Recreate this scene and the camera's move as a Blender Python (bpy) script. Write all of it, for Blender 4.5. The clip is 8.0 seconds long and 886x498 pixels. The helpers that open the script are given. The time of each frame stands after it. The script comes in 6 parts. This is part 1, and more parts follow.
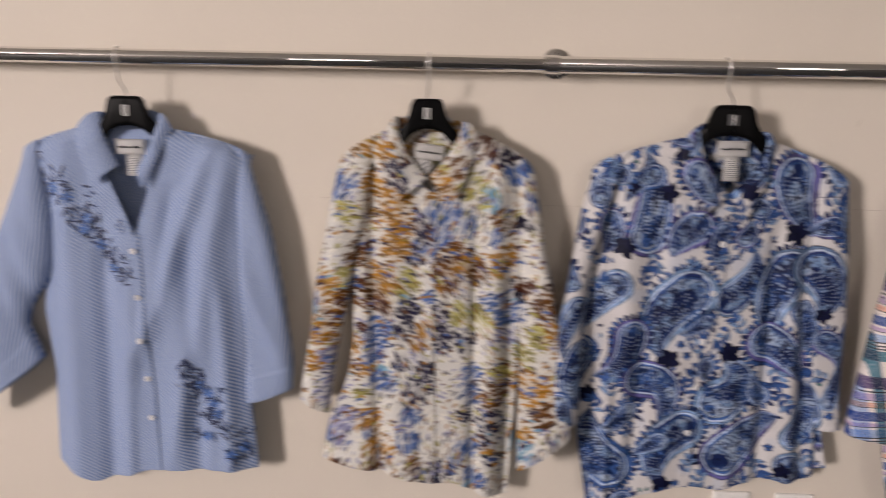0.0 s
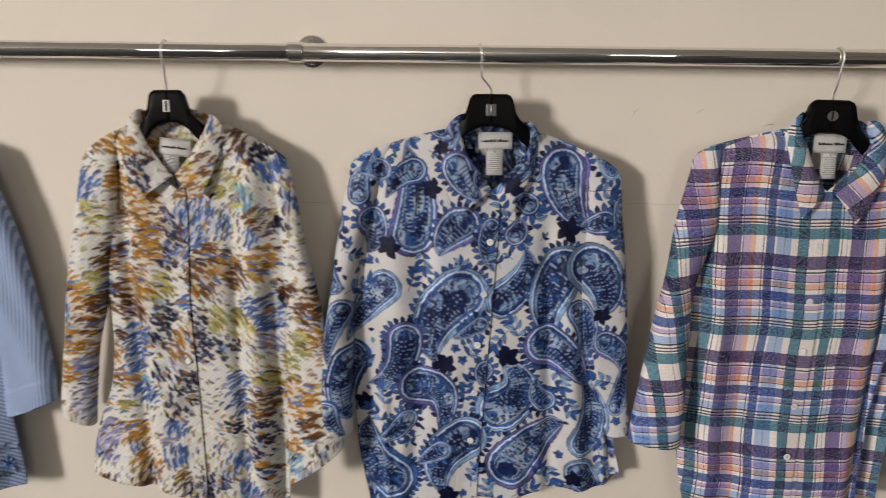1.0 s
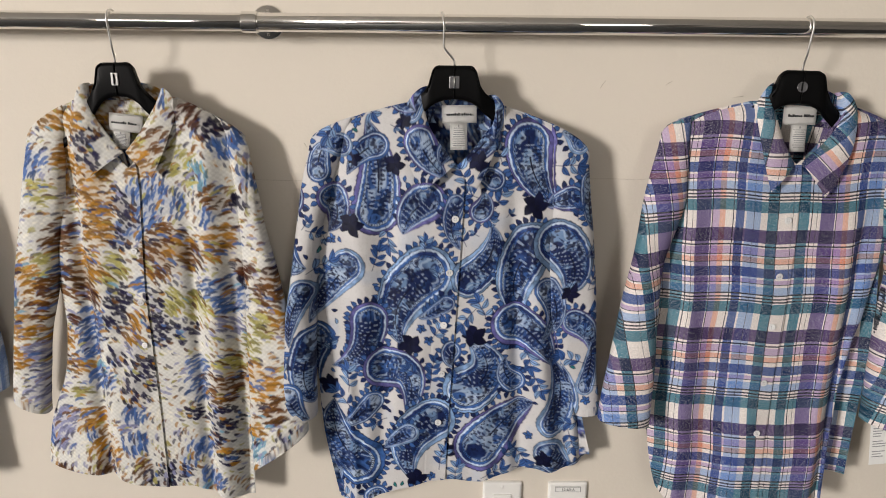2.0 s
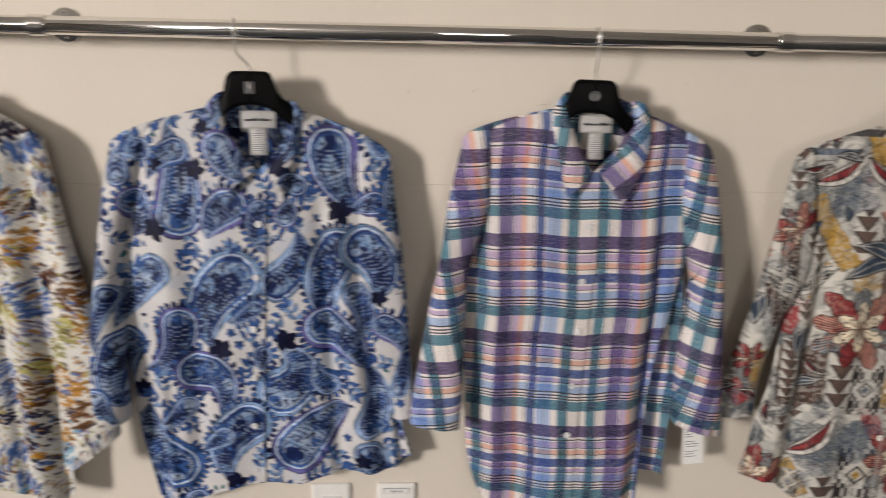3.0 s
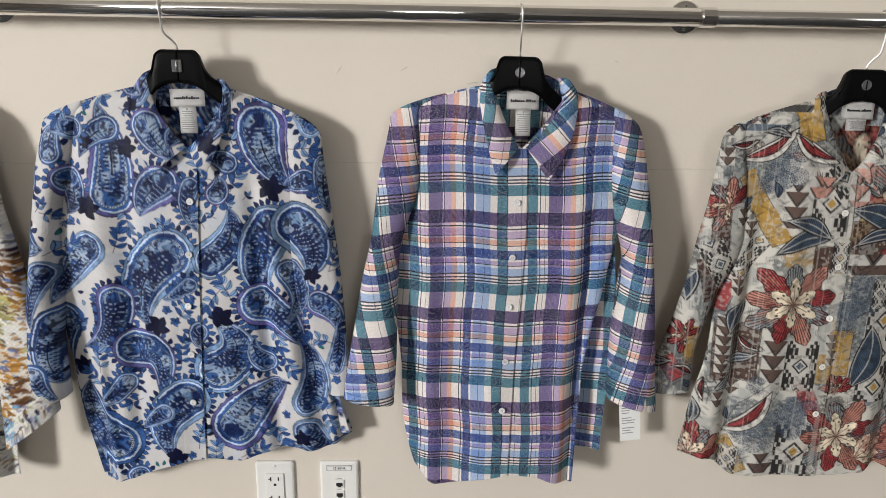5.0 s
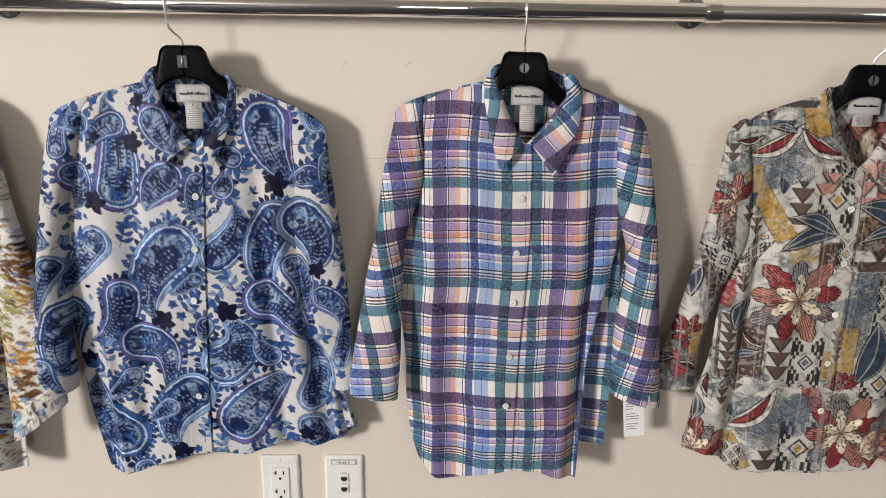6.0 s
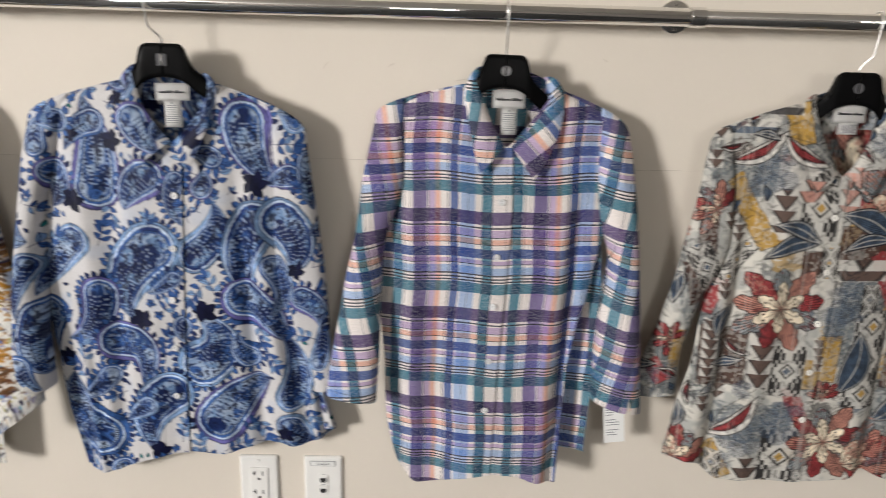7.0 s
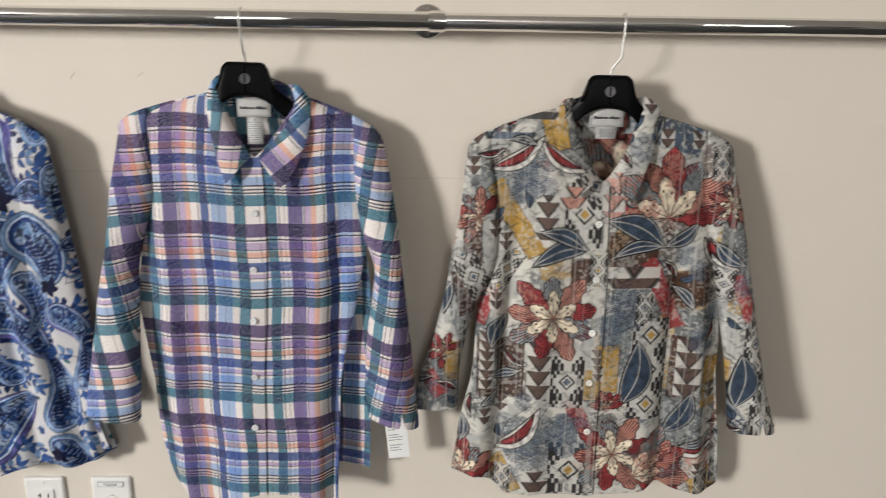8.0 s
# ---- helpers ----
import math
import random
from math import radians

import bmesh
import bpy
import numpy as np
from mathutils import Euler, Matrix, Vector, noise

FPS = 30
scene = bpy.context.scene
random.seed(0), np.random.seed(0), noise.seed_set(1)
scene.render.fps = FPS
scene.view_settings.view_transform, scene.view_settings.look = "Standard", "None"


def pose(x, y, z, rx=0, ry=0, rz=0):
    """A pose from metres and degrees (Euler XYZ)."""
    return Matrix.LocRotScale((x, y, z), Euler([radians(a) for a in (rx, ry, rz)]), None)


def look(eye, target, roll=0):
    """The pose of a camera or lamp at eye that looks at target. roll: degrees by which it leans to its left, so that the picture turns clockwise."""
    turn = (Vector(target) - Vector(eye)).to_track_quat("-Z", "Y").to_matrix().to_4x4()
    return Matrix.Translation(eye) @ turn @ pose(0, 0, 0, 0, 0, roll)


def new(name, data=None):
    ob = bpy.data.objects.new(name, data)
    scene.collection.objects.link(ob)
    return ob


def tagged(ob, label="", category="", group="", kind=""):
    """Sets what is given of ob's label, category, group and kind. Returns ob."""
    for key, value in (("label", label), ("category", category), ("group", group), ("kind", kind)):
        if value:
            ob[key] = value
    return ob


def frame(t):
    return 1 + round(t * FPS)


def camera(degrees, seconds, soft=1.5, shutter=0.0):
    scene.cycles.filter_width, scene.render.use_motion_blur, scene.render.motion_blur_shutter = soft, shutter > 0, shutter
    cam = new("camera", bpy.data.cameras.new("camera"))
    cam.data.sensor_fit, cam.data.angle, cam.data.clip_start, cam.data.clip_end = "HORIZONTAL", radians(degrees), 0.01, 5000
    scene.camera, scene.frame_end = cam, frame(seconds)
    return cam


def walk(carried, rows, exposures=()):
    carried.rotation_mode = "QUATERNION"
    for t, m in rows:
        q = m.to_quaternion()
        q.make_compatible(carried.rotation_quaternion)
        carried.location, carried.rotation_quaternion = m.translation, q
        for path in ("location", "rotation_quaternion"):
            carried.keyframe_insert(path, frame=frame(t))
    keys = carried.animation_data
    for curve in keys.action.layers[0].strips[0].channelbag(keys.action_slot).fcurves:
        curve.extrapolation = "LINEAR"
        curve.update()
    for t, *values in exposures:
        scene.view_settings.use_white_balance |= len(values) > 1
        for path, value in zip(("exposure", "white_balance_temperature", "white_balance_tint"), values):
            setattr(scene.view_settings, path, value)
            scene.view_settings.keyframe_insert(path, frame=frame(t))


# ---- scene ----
cam = camera(65.5, 8.0, soft=0.55, shutter=0.5)
PATH = [
    (0, (0.244, -1.207, 1.258), (0.173, 0.743, 0.819), 1.2),
    (0.5, (0.528, -1.156, 1.258), (0.435, 0.786, 0.788), 1.0),
    (1, (0.614, -1.124, 1.259), (0.579, 0.822, 0.802), 0.7),
    (1.2, (0.634, -1.106, 1.247), (0.615, 0.841, 0.79), 0.6),
    (2.3, (0.646, -1.097, 1.241), (0.671, 0.837, 0.729), 0.6),
    (2.5, (0.673, -1.105, 1.248), (0.701, 0.827, 0.735), 0.8),
    (3, (0.906, -1.107, 1.261), (0.993, 0.825, 0.751), 1.2),
    (3.5, (1.015, -1.116, 1.251), (1.093, 0.819, 0.751), 1.0),
    (4, (1.004, -1.124, 1.228), (1.078, 0.808, 0.716), 0.9),
    (4.5, (1.015, -1.128, 1.233), (1.089, 0.803, 0.719), 0.9),
    (6, (1.031, -1.134, 1.231), (1.077, 0.796, 0.707), 0.8),
    (6.5, (1.01, -1.119, 1.242), (1.054, 0.807, 0.703), 1.1),
    (7, (1.066, -1.125, 1.24), (1.107, 0.802, 0.706), 1.6),
    (7.5, (1.304, -1.118, 1.237), (1.345, 0.808, 0.703), 2.5),
    (8, (1.439, -1.101, 1.246), (1.491, 0.831, 0.732), 0.8),
]
EXPO = [(0.0, -0.48, 6900, 21), (0.6, -0.48, 6700, 14), (1.0, -0.34, 6750, 12), (2.5, -0.14, 6700, 11), (3.0, -0.2, 6750, 13), (3.5, -0.08, 6450, 9), (4.5, -0.06, 6300, 8), (6.0, 0.0, 6550, 11), (8.0, 0.06, 6400, 9)]
walk(cam, [(t, look(eye, target, roll)) for t, eye, target, roll in PATH], EXPO)

# ---- light: daylight from a window in the side wall, sky outside ----
world = bpy.data.worlds.new("sky")
scene.world = world
world.use_nodes = True
wn = world.node_tree.nodes
sky = wn.new("ShaderNodeTexSky")
sky.sky_type, sky.sun_disc = "NISHITA", False
sky.sun_elevation, sky.sun_rotation = radians(40), radians(200)
world.node_tree.links.new(sky.outputs[0], wn["Background"].inputs[0])
wn["Background"].inputs[1].default_value = 0.12


def area(name, eye, target, sx, sy, power, colour):
    d = bpy.data.lights.new(name, "AREA")
    d.shape, d.size, d.size_y, d.energy, d.color = "RECTANGLE", sx, sy, power, colour
    ob = new(name, d)
    ob.matrix_world = look(eye, target)
    return ob


area("window_light", (-4.38, -5.0, 2.04), (0, -5.0, 2.04), 1.25, 1.15, 670, (1.0, 0.965, 0.935))
area("back_window_light", (2.6, -7.9, 1.7), (2.6, 0, 1.5), 1.9, 1.3, 60, (1.0, 0.97, 0.93))


# ---- materials ----
def nodes_of(name):
    m = bpy.data.materials.new(name)
    m.use_nodes = True
    nt = m.node_tree
    return m, nt, nt.nodes["Principled BSDF"]


def put(nt, kind, links=(), **values):
    n = nt.nodes.new(kind)
    for k, v in values.items():
        if k in n.inputs:
            n.inputs[k].default_value = v
    for sock, src in links:
        nt.links.new(src, n.inputs[sock])
    return n


def surface(name, colour, rough=0.6, metal=0.0, vary=0.08, scale=8.0, fine=220.0, bump=0.15, dist=0.001, spec=0.5):
    """A plain surface: colour that varies softly at two scales, with a fine relief."""
    m, nt, b = nodes_of(name)
    tc = put(nt, "ShaderNodeTexCoord")
    n1 = put(nt, "ShaderNodeTexNoise", [("Vector", tc.outputs["Object"])], Scale=scale, Detail=4.0)
    n2 = put(nt, "ShaderNodeTexNoise", [("Vector", tc.outputs["Object"])], Scale=fine, Detail=3.0)
    ramp = put(nt, "ShaderNodeValToRGB", [("Fac", n1.outputs["Fac"])])
    ramp.color_ramp.elements[0].position, ramp.color_ramp.elements[1].position = 0.3, 0.7
    ramp.color_ramp.elements[0].color = (*[c * (1 - vary) for c in colour], 1)
    ramp.color_ramp.elements[1].color = (*[min(1, c * (1 + vary)) for c in colour], 1)
    nt.links.new(ramp.outputs["Color"], b.inputs["Base Color"])
    bp = put(nt, "ShaderNodeBump", [("Height", n2.outputs["Fac"])], Strength=bump, Distance=dist)
    nt.links.new(bp.outputs["Normal"], b.inputs["Normal"])
    b.inputs["Roughness"].default_value, b.inputs["Metallic"].default_value = rough, metal
    b.inputs["Specular IOR Level"].default_value = spec
    return m


M_WALL = surface("wall_paint", (0.70, 0.64, 0.555), 0.75, vary=0.025, scale=2.2, fine=160, bump=0.25, dist=0.0012)
# for the unseen walls: dark, so they return little fill and darken reflections
M_WALL2 = surface("unseen_wall_dark", (0.12, 0.108, 0.096), 0.8, vary=0.03, scale=2.0)
M_CEIL = surface("ceiling_paint", (0.60, 0.57, 0.53), 0.9, vary=0.03, scale=3.0)
M_FLOOR = surface("carpet", (0.04, 0.041, 0.042), 0.95, vary=0.2, scale=30, fine=400, bump=0.6, dist=0.004)
M_CHROME = surface("chrome", (0.80, 0.79, 0.77), 0.07, metal=1.0, vary=0.02, scale=40, bump=0.01, dist=0.0002)
M_WIRE = surface("hook_steel", (0.86, 0.85, 0.83), 0.36, metal=1.0, vary=0.04, scale=60, bump=0.02, dist=0.0002)
M_BLACK = surface("black_plastic", (0.003, 0.003, 0.0033), 0.38, vary=0.2, scale=30, fine=500, bump=0.06, dist=0.0004, spec=0.07)
M_DARK = surface("slot_dark", (0.015, 0.015, 0.015), 0.6)
M_PLATE = surface("plate_plastic", (0.82, 0.81, 0.78), 0.32, vary=0.02, scale=20, bump=0.02)
M_LABEL = surface("label_satin", (0.80, 0.79, 0.77), 0.45, vary=0.03, scale=60, fine=900, bump=0.25, dist=0.0003)
M_PAPER = surface("tag_paper", (0.82, 0.82, 0.80), 0.7, vary=0.02, scale=50)
M_SEAM = surface("crack_paint", (0.57, 0.51, 0.43), 0.85)
M_FRAME = surface("label_frame_grey", (0.42, 0.42, 0.41), 0.4)
M_INK = surface("ink", (0.03, 0.03, 0.035), 0.7)
M_GREYINK = surface("grey_ink", (0.30, 0.30, 0.31), 0.7)
M_CLEAR = surface("grey_clip_plastic", (0.10, 0.10, 0.105), 0.2, vary=0.1)
M_WHITECLIP = surface("white_clip", (0.72, 0.72, 0.70), 0.35)
M_THREAD_NAVY = surface("navy_thread", (0.018, 0.03, 0.085), 0.5, vary=0.3, scale=300)
M_THREAD_BLUE = surface("blue_thread", (0.07, 0.17, 0.45), 0.5, vary=0.3, scale=300)
M_THREAD_PALE = surface("pale_blue_thread", (0.36, 0.48, 0.66), 0.5, vary=0.2, scale=300)
M_BUTTON = surface("pearl_button", (0.74, 0.74, 0.74), 0.18, vary=0.10, scale=160, bump=0.05, spec=0.6)
M_WBUTTON = surface("white_button", (0.85, 0.83, 0.77), 0.3, vary=0.05, scale=100)


def cloth(name, rough=0.62, weave=1500.0, bump=0.25, sheen=0.0, dobby=0.0, translucent=0.0):
    """Printed cloth: the print is a colour attribute of the mesh, the weave a fine crossed relief along the cloth's own coordinates."""
    m, nt, b = nodes_of(name)
    at = put(nt, "ShaderNodeAttribute")
    at.attribute_name = "print"
    uv = put(nt, "ShaderNodeUVMap")
    uv.uv_map = "cloth"
    n = put(nt, "ShaderNodeTexNoise", [("Vector", uv.outputs[0])], Scale=9.0, Detail=5.0)
    f = put(nt, "ShaderNodeMapRange", [("Value", n.outputs["Fac"])])
    f.inputs["To Min"].default_value, f.inputs["To Max"].default_value = 0.93, 1.07
    mul = put(nt, "ShaderNodeVectorMath", [(0, at.outputs["Color"]), (1, f.outputs[0])])
    mul.operation = "MULTIPLY"
    nt.links.new(mul.outputs[0], b.inputs["Base Color"])
    waves = []
    for d in ("X", "Y"):
        w = put(nt, "ShaderNodeTexWave", [("Vector", uv.outputs[0])], Scale=weave / 6.3, Distortion=1.5, Detail=1.0)
        w.bands_direction = d
        waves.append(w.outputs["Fac"])
    s = put(nt, "ShaderNodeMath", [(0, waves[0]), (1, waves[1])])
    h = s.outputs[0]
    if dobby:
        k = put(nt, "ShaderNodeTexBrick", [("Vector", uv.outputs[0])], Scale=95.0)
        k.inputs["Mortar Size"].default_value = 0.06
        k.inputs["Color1"].default_value = k.inputs["Color2"].default_value = (1, 1, 1, 1)
        k.inputs["Mortar"].default_value = (0, 0, 0, 1)
        g = put(nt, "ShaderNodeMath", [(0, k.outputs["Color"]), (2, h)])
        g.operation = "MULTIPLY_ADD"
        g.inputs[1].default_value = dobby
        h = g.outputs[0]
    wr = put(nt, "ShaderNodeTexNoise", [("Vector", uv.outputs[0])], Scale=38.0, Detail=4.0)
    bp0 = put(nt, "ShaderNodeBump", [("Height", wr.outputs["Fac"])], Strength=0.35, Distance=0.004)
    bp = put(nt, "ShaderNodeBump", [("Height", h), ("Normal", bp0.outputs["Normal"])], Strength=bump, Distance=0.0004)
    nt.links.new(bp.outputs["Normal"], b.inputs["Normal"])
    b.inputs["Roughness"].default_value = rough
    b.inputs["Sheen Weight"].default_value = sheen
    b.inputs["Specular IOR Level"].default_value = 0.14
    return m


def lin(h):
    c = [int(h[i:i + 2], 16) / 255 for i in (0, 2, 4)]
    return tuple(v / 12.92 if v < 0.04045 else ((v + 0.055) / 1.055) ** 2.4 for v in c)


def woven(m, warp, weft, wx, wz, x0, z0, mixed=0.12, flecks=0.34, burst=0.0):
    """Yarn-dyed bands: one set of coloured yarns across, one along, that show through one another. Bands are (end, colour) of a repeat of 0 to 1."""
    nt = m.node_tree
    b = nt.nodes["Principled BSDF"]
    uv = next(n for n in nt.nodes if n.bl_idname == "ShaderNodeUVMap")
    wob = put(nt, "ShaderNodeTexNoise", [("Vector", uv.outputs[0])], Scale=260.0, Detail=2.0)
    sep = put(nt, "ShaderNodeSeparateXYZ", [("Vector", uv.outputs[0])])

    def bands(sock, period, start, items):
        sub = put(nt, "ShaderNodeMath", [(0, sock)])
        sub.operation, sub.inputs[1].default_value = "SUBTRACT", start
        div = put(nt, "ShaderNodeMath", [(0, sub.outputs[0])])
        div.operation, div.inputs[1].default_value = "DIVIDE", period
        ad = put(nt, "ShaderNodeMath", [(0, wob.outputs["Fac"]), (2, div.outputs[0])])
        ad.operation, ad.inputs[1].default_value = "MULTIPLY_ADD", 0.006
        fr = put(nt, "ShaderNodeMath", [(0, ad.outputs[0])])
        fr.operation = "FRACT"
        r = put(nt, "ShaderNodeValToRGB", [("Fac", fr.outputs[0])])
        cr = r.color_ramp
        cr.interpolation = "CONSTANT"
        pos = 0.0
        for k, (end, c) in enumerate(items):
            e = cr.elements[k] if k < 2 else cr.elements.new(pos)
            e.position, e.color = pos, (*lin(c), 1)
            pos = end
        return r.outputs["Color"]

    A = bands(sep.outputs["X"], wx, x0, warp)
    B = bands(sep.outputs["Y"], wz, z0, weft)
    mul = put(nt, "ShaderNodeVectorMath", [(0, A), (1, B)])
    mul.operation = "MULTIPLY"
    both = put(nt, "ShaderNodeGamma", [("Color", mul.outputs[0])], Gamma=0.72)
    # the twill lets now one yarn, now the other come up
    tw = put(nt, "ShaderNodeTexWave", [("Vector", uv.outputs[0])], Scale=330.0, Distortion=3.0)
    tw.bands_direction = "DIAGONAL"
    one = put(nt, "ShaderNodeMix", [("Factor", tw.outputs["Fac"])])
    one.data_type = "RGBA"
    nt.links.new(A, one.inputs[6])
    nt.links.new(B, one.inputs[7])
    fin = put(nt, "ShaderNodeMix")
    fin.data_type = "RGBA"
    fin.inputs["Factor"].default_value = mixed
    nt.links.new(both.outputs[0], fin.inputs[6])
    nt.links.new(one.outputs[2], fin.inputs[7])
    # slubs
    sl = put(nt, "ShaderNodeTexNoise", [("Vector", uv.outputs[0])], Scale=420.0, Detail=2.0)
    mr = put(nt, "ShaderNodeMapRange", [("Value", sl.outputs["Fac"])])
    mr.inputs["From Min"].default_value, mr.inputs["From Max"].default_value = 0.3, 0.7
    mr.inputs["To Min"].default_value, mr.inputs["To Max"].default_value = 0.80, 1.12
    # pale flecks where the undyed yarn comes through
    map_ = put(nt, "ShaderNodeMapping", [("Vector", uv.outputs[0])])
    map_.inputs["Scale"].default_value = (1.0, 2.2, 1.0)
    fl = put(nt, "ShaderNodeTexNoise", [("Vector", map_.outputs[0])], Scale=430.0, Detail=1.0)
    fr_ = put(nt, "ShaderNodeMapRange", [("Value", fl.outputs["Fac"])])
    fr_.inputs["From Min"].default_value, fr_.inputs["From Max"].default_value = 0.54, 0.70
    fr_.inputs["To Max"].default_value = flecks
    fk = put(nt, "ShaderNodeMix", [("Factor", fr_.outputs[0])])
    fk.data_type = "RGBA"
    fk.inputs[7].default_value = (0.62, 0.62, 0.66, 1)
    nt.links.new(fin.outputs[2], fk.inputs[6])
    out = put(nt, "ShaderNodeVectorMath", [(0, fk.outputs[2]), (1, mr.outputs[0])])
    out.operation = "MULTIPLY"
    last = out.outputs[0]
    if burst:
        # tone-on-tone sunbursts in the weave
        vo = put(nt, "ShaderNodeTexVoronoi", [("Vector", uv.outputs[0])], Scale=17.0)
        vo.voronoi_dimensions = "2D"
        off = put(nt, "ShaderNodeVectorMath", [(0, uv.outputs[0]), (1, vo.outputs["Position"])])
        off.operation = "SUBTRACT"
        ox = put(nt, "ShaderNodeSeparateXYZ", [("Vector", off.outputs[0])])
        an = put(nt, "ShaderNodeMath", [(0, ox.outputs["Y"]), (1, ox.outputs["X"])])
        an.operation = "ARCTAN2"
        k1 = put(nt, "ShaderNodeMath", [(0, an.outputs[0])])
        k1.operation, k1.inputs[1].default_value = "MULTIPLY", 19.0
        k2 = put(nt, "ShaderNodeMath", [(0, k1.outputs[0])])
        k2.operation = "SINE"
        k3 = put(nt, "ShaderNodeMapRange", [("Value", k2.outputs[0])])
        k3.inputs["From Min"].default_value, k3.inputs["From Max"].default_value = 0.1, 0.5
        k3.inputs["To Max"].default_value = burst
        ring = put(nt, "ShaderNodeMapRange", [("Value", vo.outputs["Distance"])])
        ring.inputs["From Min"].default_value, ring.inputs["From Max"].default_value = 0.62, 0.50
        k4 = put(nt, "ShaderNodeMath", [(0, k3.outputs[0]), (1, ring.outputs[0])])
        k4.operation = "MULTIPLY"
        bu = put(nt, "ShaderNodeMix", [("Factor", k4.outputs[0])])
        bu.data_type = "RGBA"
        bu.inputs[7].default_value = (0.66, 0.66, 0.70, 1)
        nt.links.new(last, bu.inputs[6])
        last = bu.outputs[2]
    nt.links.new(last, b.inputs["Base Color"])
    return m


W_, PU, LV, PE, BL, SK, TE, IK = "ece6e2", "2e1750", "ad92c0", "e0a088", "12337c", "86a6d8", "0e5872", "050614"
WEFT = [(.13, PU), (.155, W_), (.17, IK), (.18, W_), (.25, LV), (.26, IK), (.275, W_), (.325, PE), (.335, IK), (.375, W_), (.47, BL), (.49, W_), (.53, LV), (.537, IK), (.56, W_), (.635, SK), (.65, IK), (.67, W_), (.685, IK),
        (.70, W_), (.715, IK), (.73, W_), (.835, TE), (1.0, W_)]
WARP = [(.115, "463474"), (.125, W_), (.132, IK), (.18, LV), (.225, PE), (.285, W_), (.292, IK), (.305, W_), (.375, BL), (.39, W_), (.45, SK), (.457, IK), (.51, SK), (.57, W_), (.65, TE), (.657, IK), (.77, W_), (.777, IK), (.825, W_),
        (.91, TE), (.925, W_), (.932, IK), (.965, W_), (.972, IK), (1.0, W_)]
M_STRIPE = woven(cloth("striped_cotton"), [(1.0, "bfc8d8")], [(.42, "587ab6"), (.52, "86a0cc"), (1.0, "bccae2")], 0.1, 0.0058, 0.0, 0.0, 0.2, 0.15)
M_DAB = cloth("brushstroke_dobby", 0.5, dobby=1.5)
M_PAISLEY = cloth("paisley_satin", 0.42)
M_PLAID = woven(cloth("plaid_cotton", 0.62), WARP, [(1 - a, c) for (a, _), c in zip([(0, 0)] + WEFT[:-1], [w[1] for w in WEFT])][::-1], 0.190, 0.1605, -0.1345, 1.0115, flecks=0.5, burst=0.07)
M_FLORAL = cloth("floral_crinkle", 0.6)


# ---- mesh helpers ----
def part(name, bm, material, parent, label=""):
    me = bpy.data.meshes.new(name)
    bm.to_mesh(me)
    bm.free()
    me.materials.append(material)
    ob = new(name, me)
    if parent:
        ob.parent = parent
        ob.matrix_parent_inverse = parent.matrix_basis.inverted()
    return tagged(ob, label)


def empty(name, x, y, z):
    ob = new(name)
    ob.matrix_basis = pose(x, y, z)
    return ob


def box(bm, x0, x1, y0, y1, z0, z1, bevel=0.0, seg=2):
    tmp = bmesh.new()
    bmesh.ops.create_cube(tmp, size=1.0, matrix=Matrix.LocRotScale(((x0 + x1) / 2, (y0 + y1) / 2, (z0 + z1) / 2), None, (x1 - x0, y1 - y0, z1 - z0)))
    if bevel:
        bmesh.ops.bevel(tmp, geom=list(tmp.edges), offset=bevel, segments=seg, affect="EDGES", profile=0.5)
    me = bpy.data.meshes.new("tmp")
    tmp.to_mesh(me)
    tmp.free()
    bm.from_mesh(me)
    bpy.data.meshes.remove(me)
    return bm


def boxed(*a, **k):
    return box(bmesh.new(), *a, **k)


def tube(bm, pts, r, n=10, cap=True):
    """A round tube along the points; r is one radius or one for each point."""
    pts = [Vector(p) for p in pts]
    rs = r if isinstance(r, (list, tuple)) else [r] * len(pts)
    rings, side = [], None
    for i, p in enumerate(pts):
        d = (pts[min(i + 1, len(pts) - 1)] - pts[max(i - 1, 0)]).normalized()
        if side is None:
            side = d.orthogonal().normalized()
        side = (side - d * side.dot(d)).normalized()
        up = d.cross(side)
        rings.append([bm.verts.new(p + rs[i] * (math.cos(a) * side + math.sin(a) * up)) for a in [2 * math.pi * k / n for k in range(n)]])
    for a, b in zip(rings, rings[1:]):
        for k in range(n):
            bm.faces.new((a[k], a[(k + 1) % n], b[(k + 1) % n], b[k])).smooth = True
    if cap:
        bm.faces.new(rings[0][::-1])
        bm.faces.new(rings[-1])
    return bm


def lathe(bm, profile, m, n=32):
    """Turns a profile of (radius, height) round the local z axis; m places it."""
    rings = [[bm.verts.new(m @ Vector((r * math.cos(2 * math.pi * k / n), r * math.sin(2 * math.pi * k / n), h))) for k in range(n)] for r, h in profile]
    for a, b in zip(rings, rings[1:]):
        for k in range(n):
            bm.faces.new((a[k], a[(k + 1) % n], b[(k + 1) % n], b[k])).smooth = True
    for ring in (rings[0], rings[-1]):
        bm.faces.new(ring)
    bmesh.ops.recalc_face_normals(bm, faces=bm.faces)
    return bm


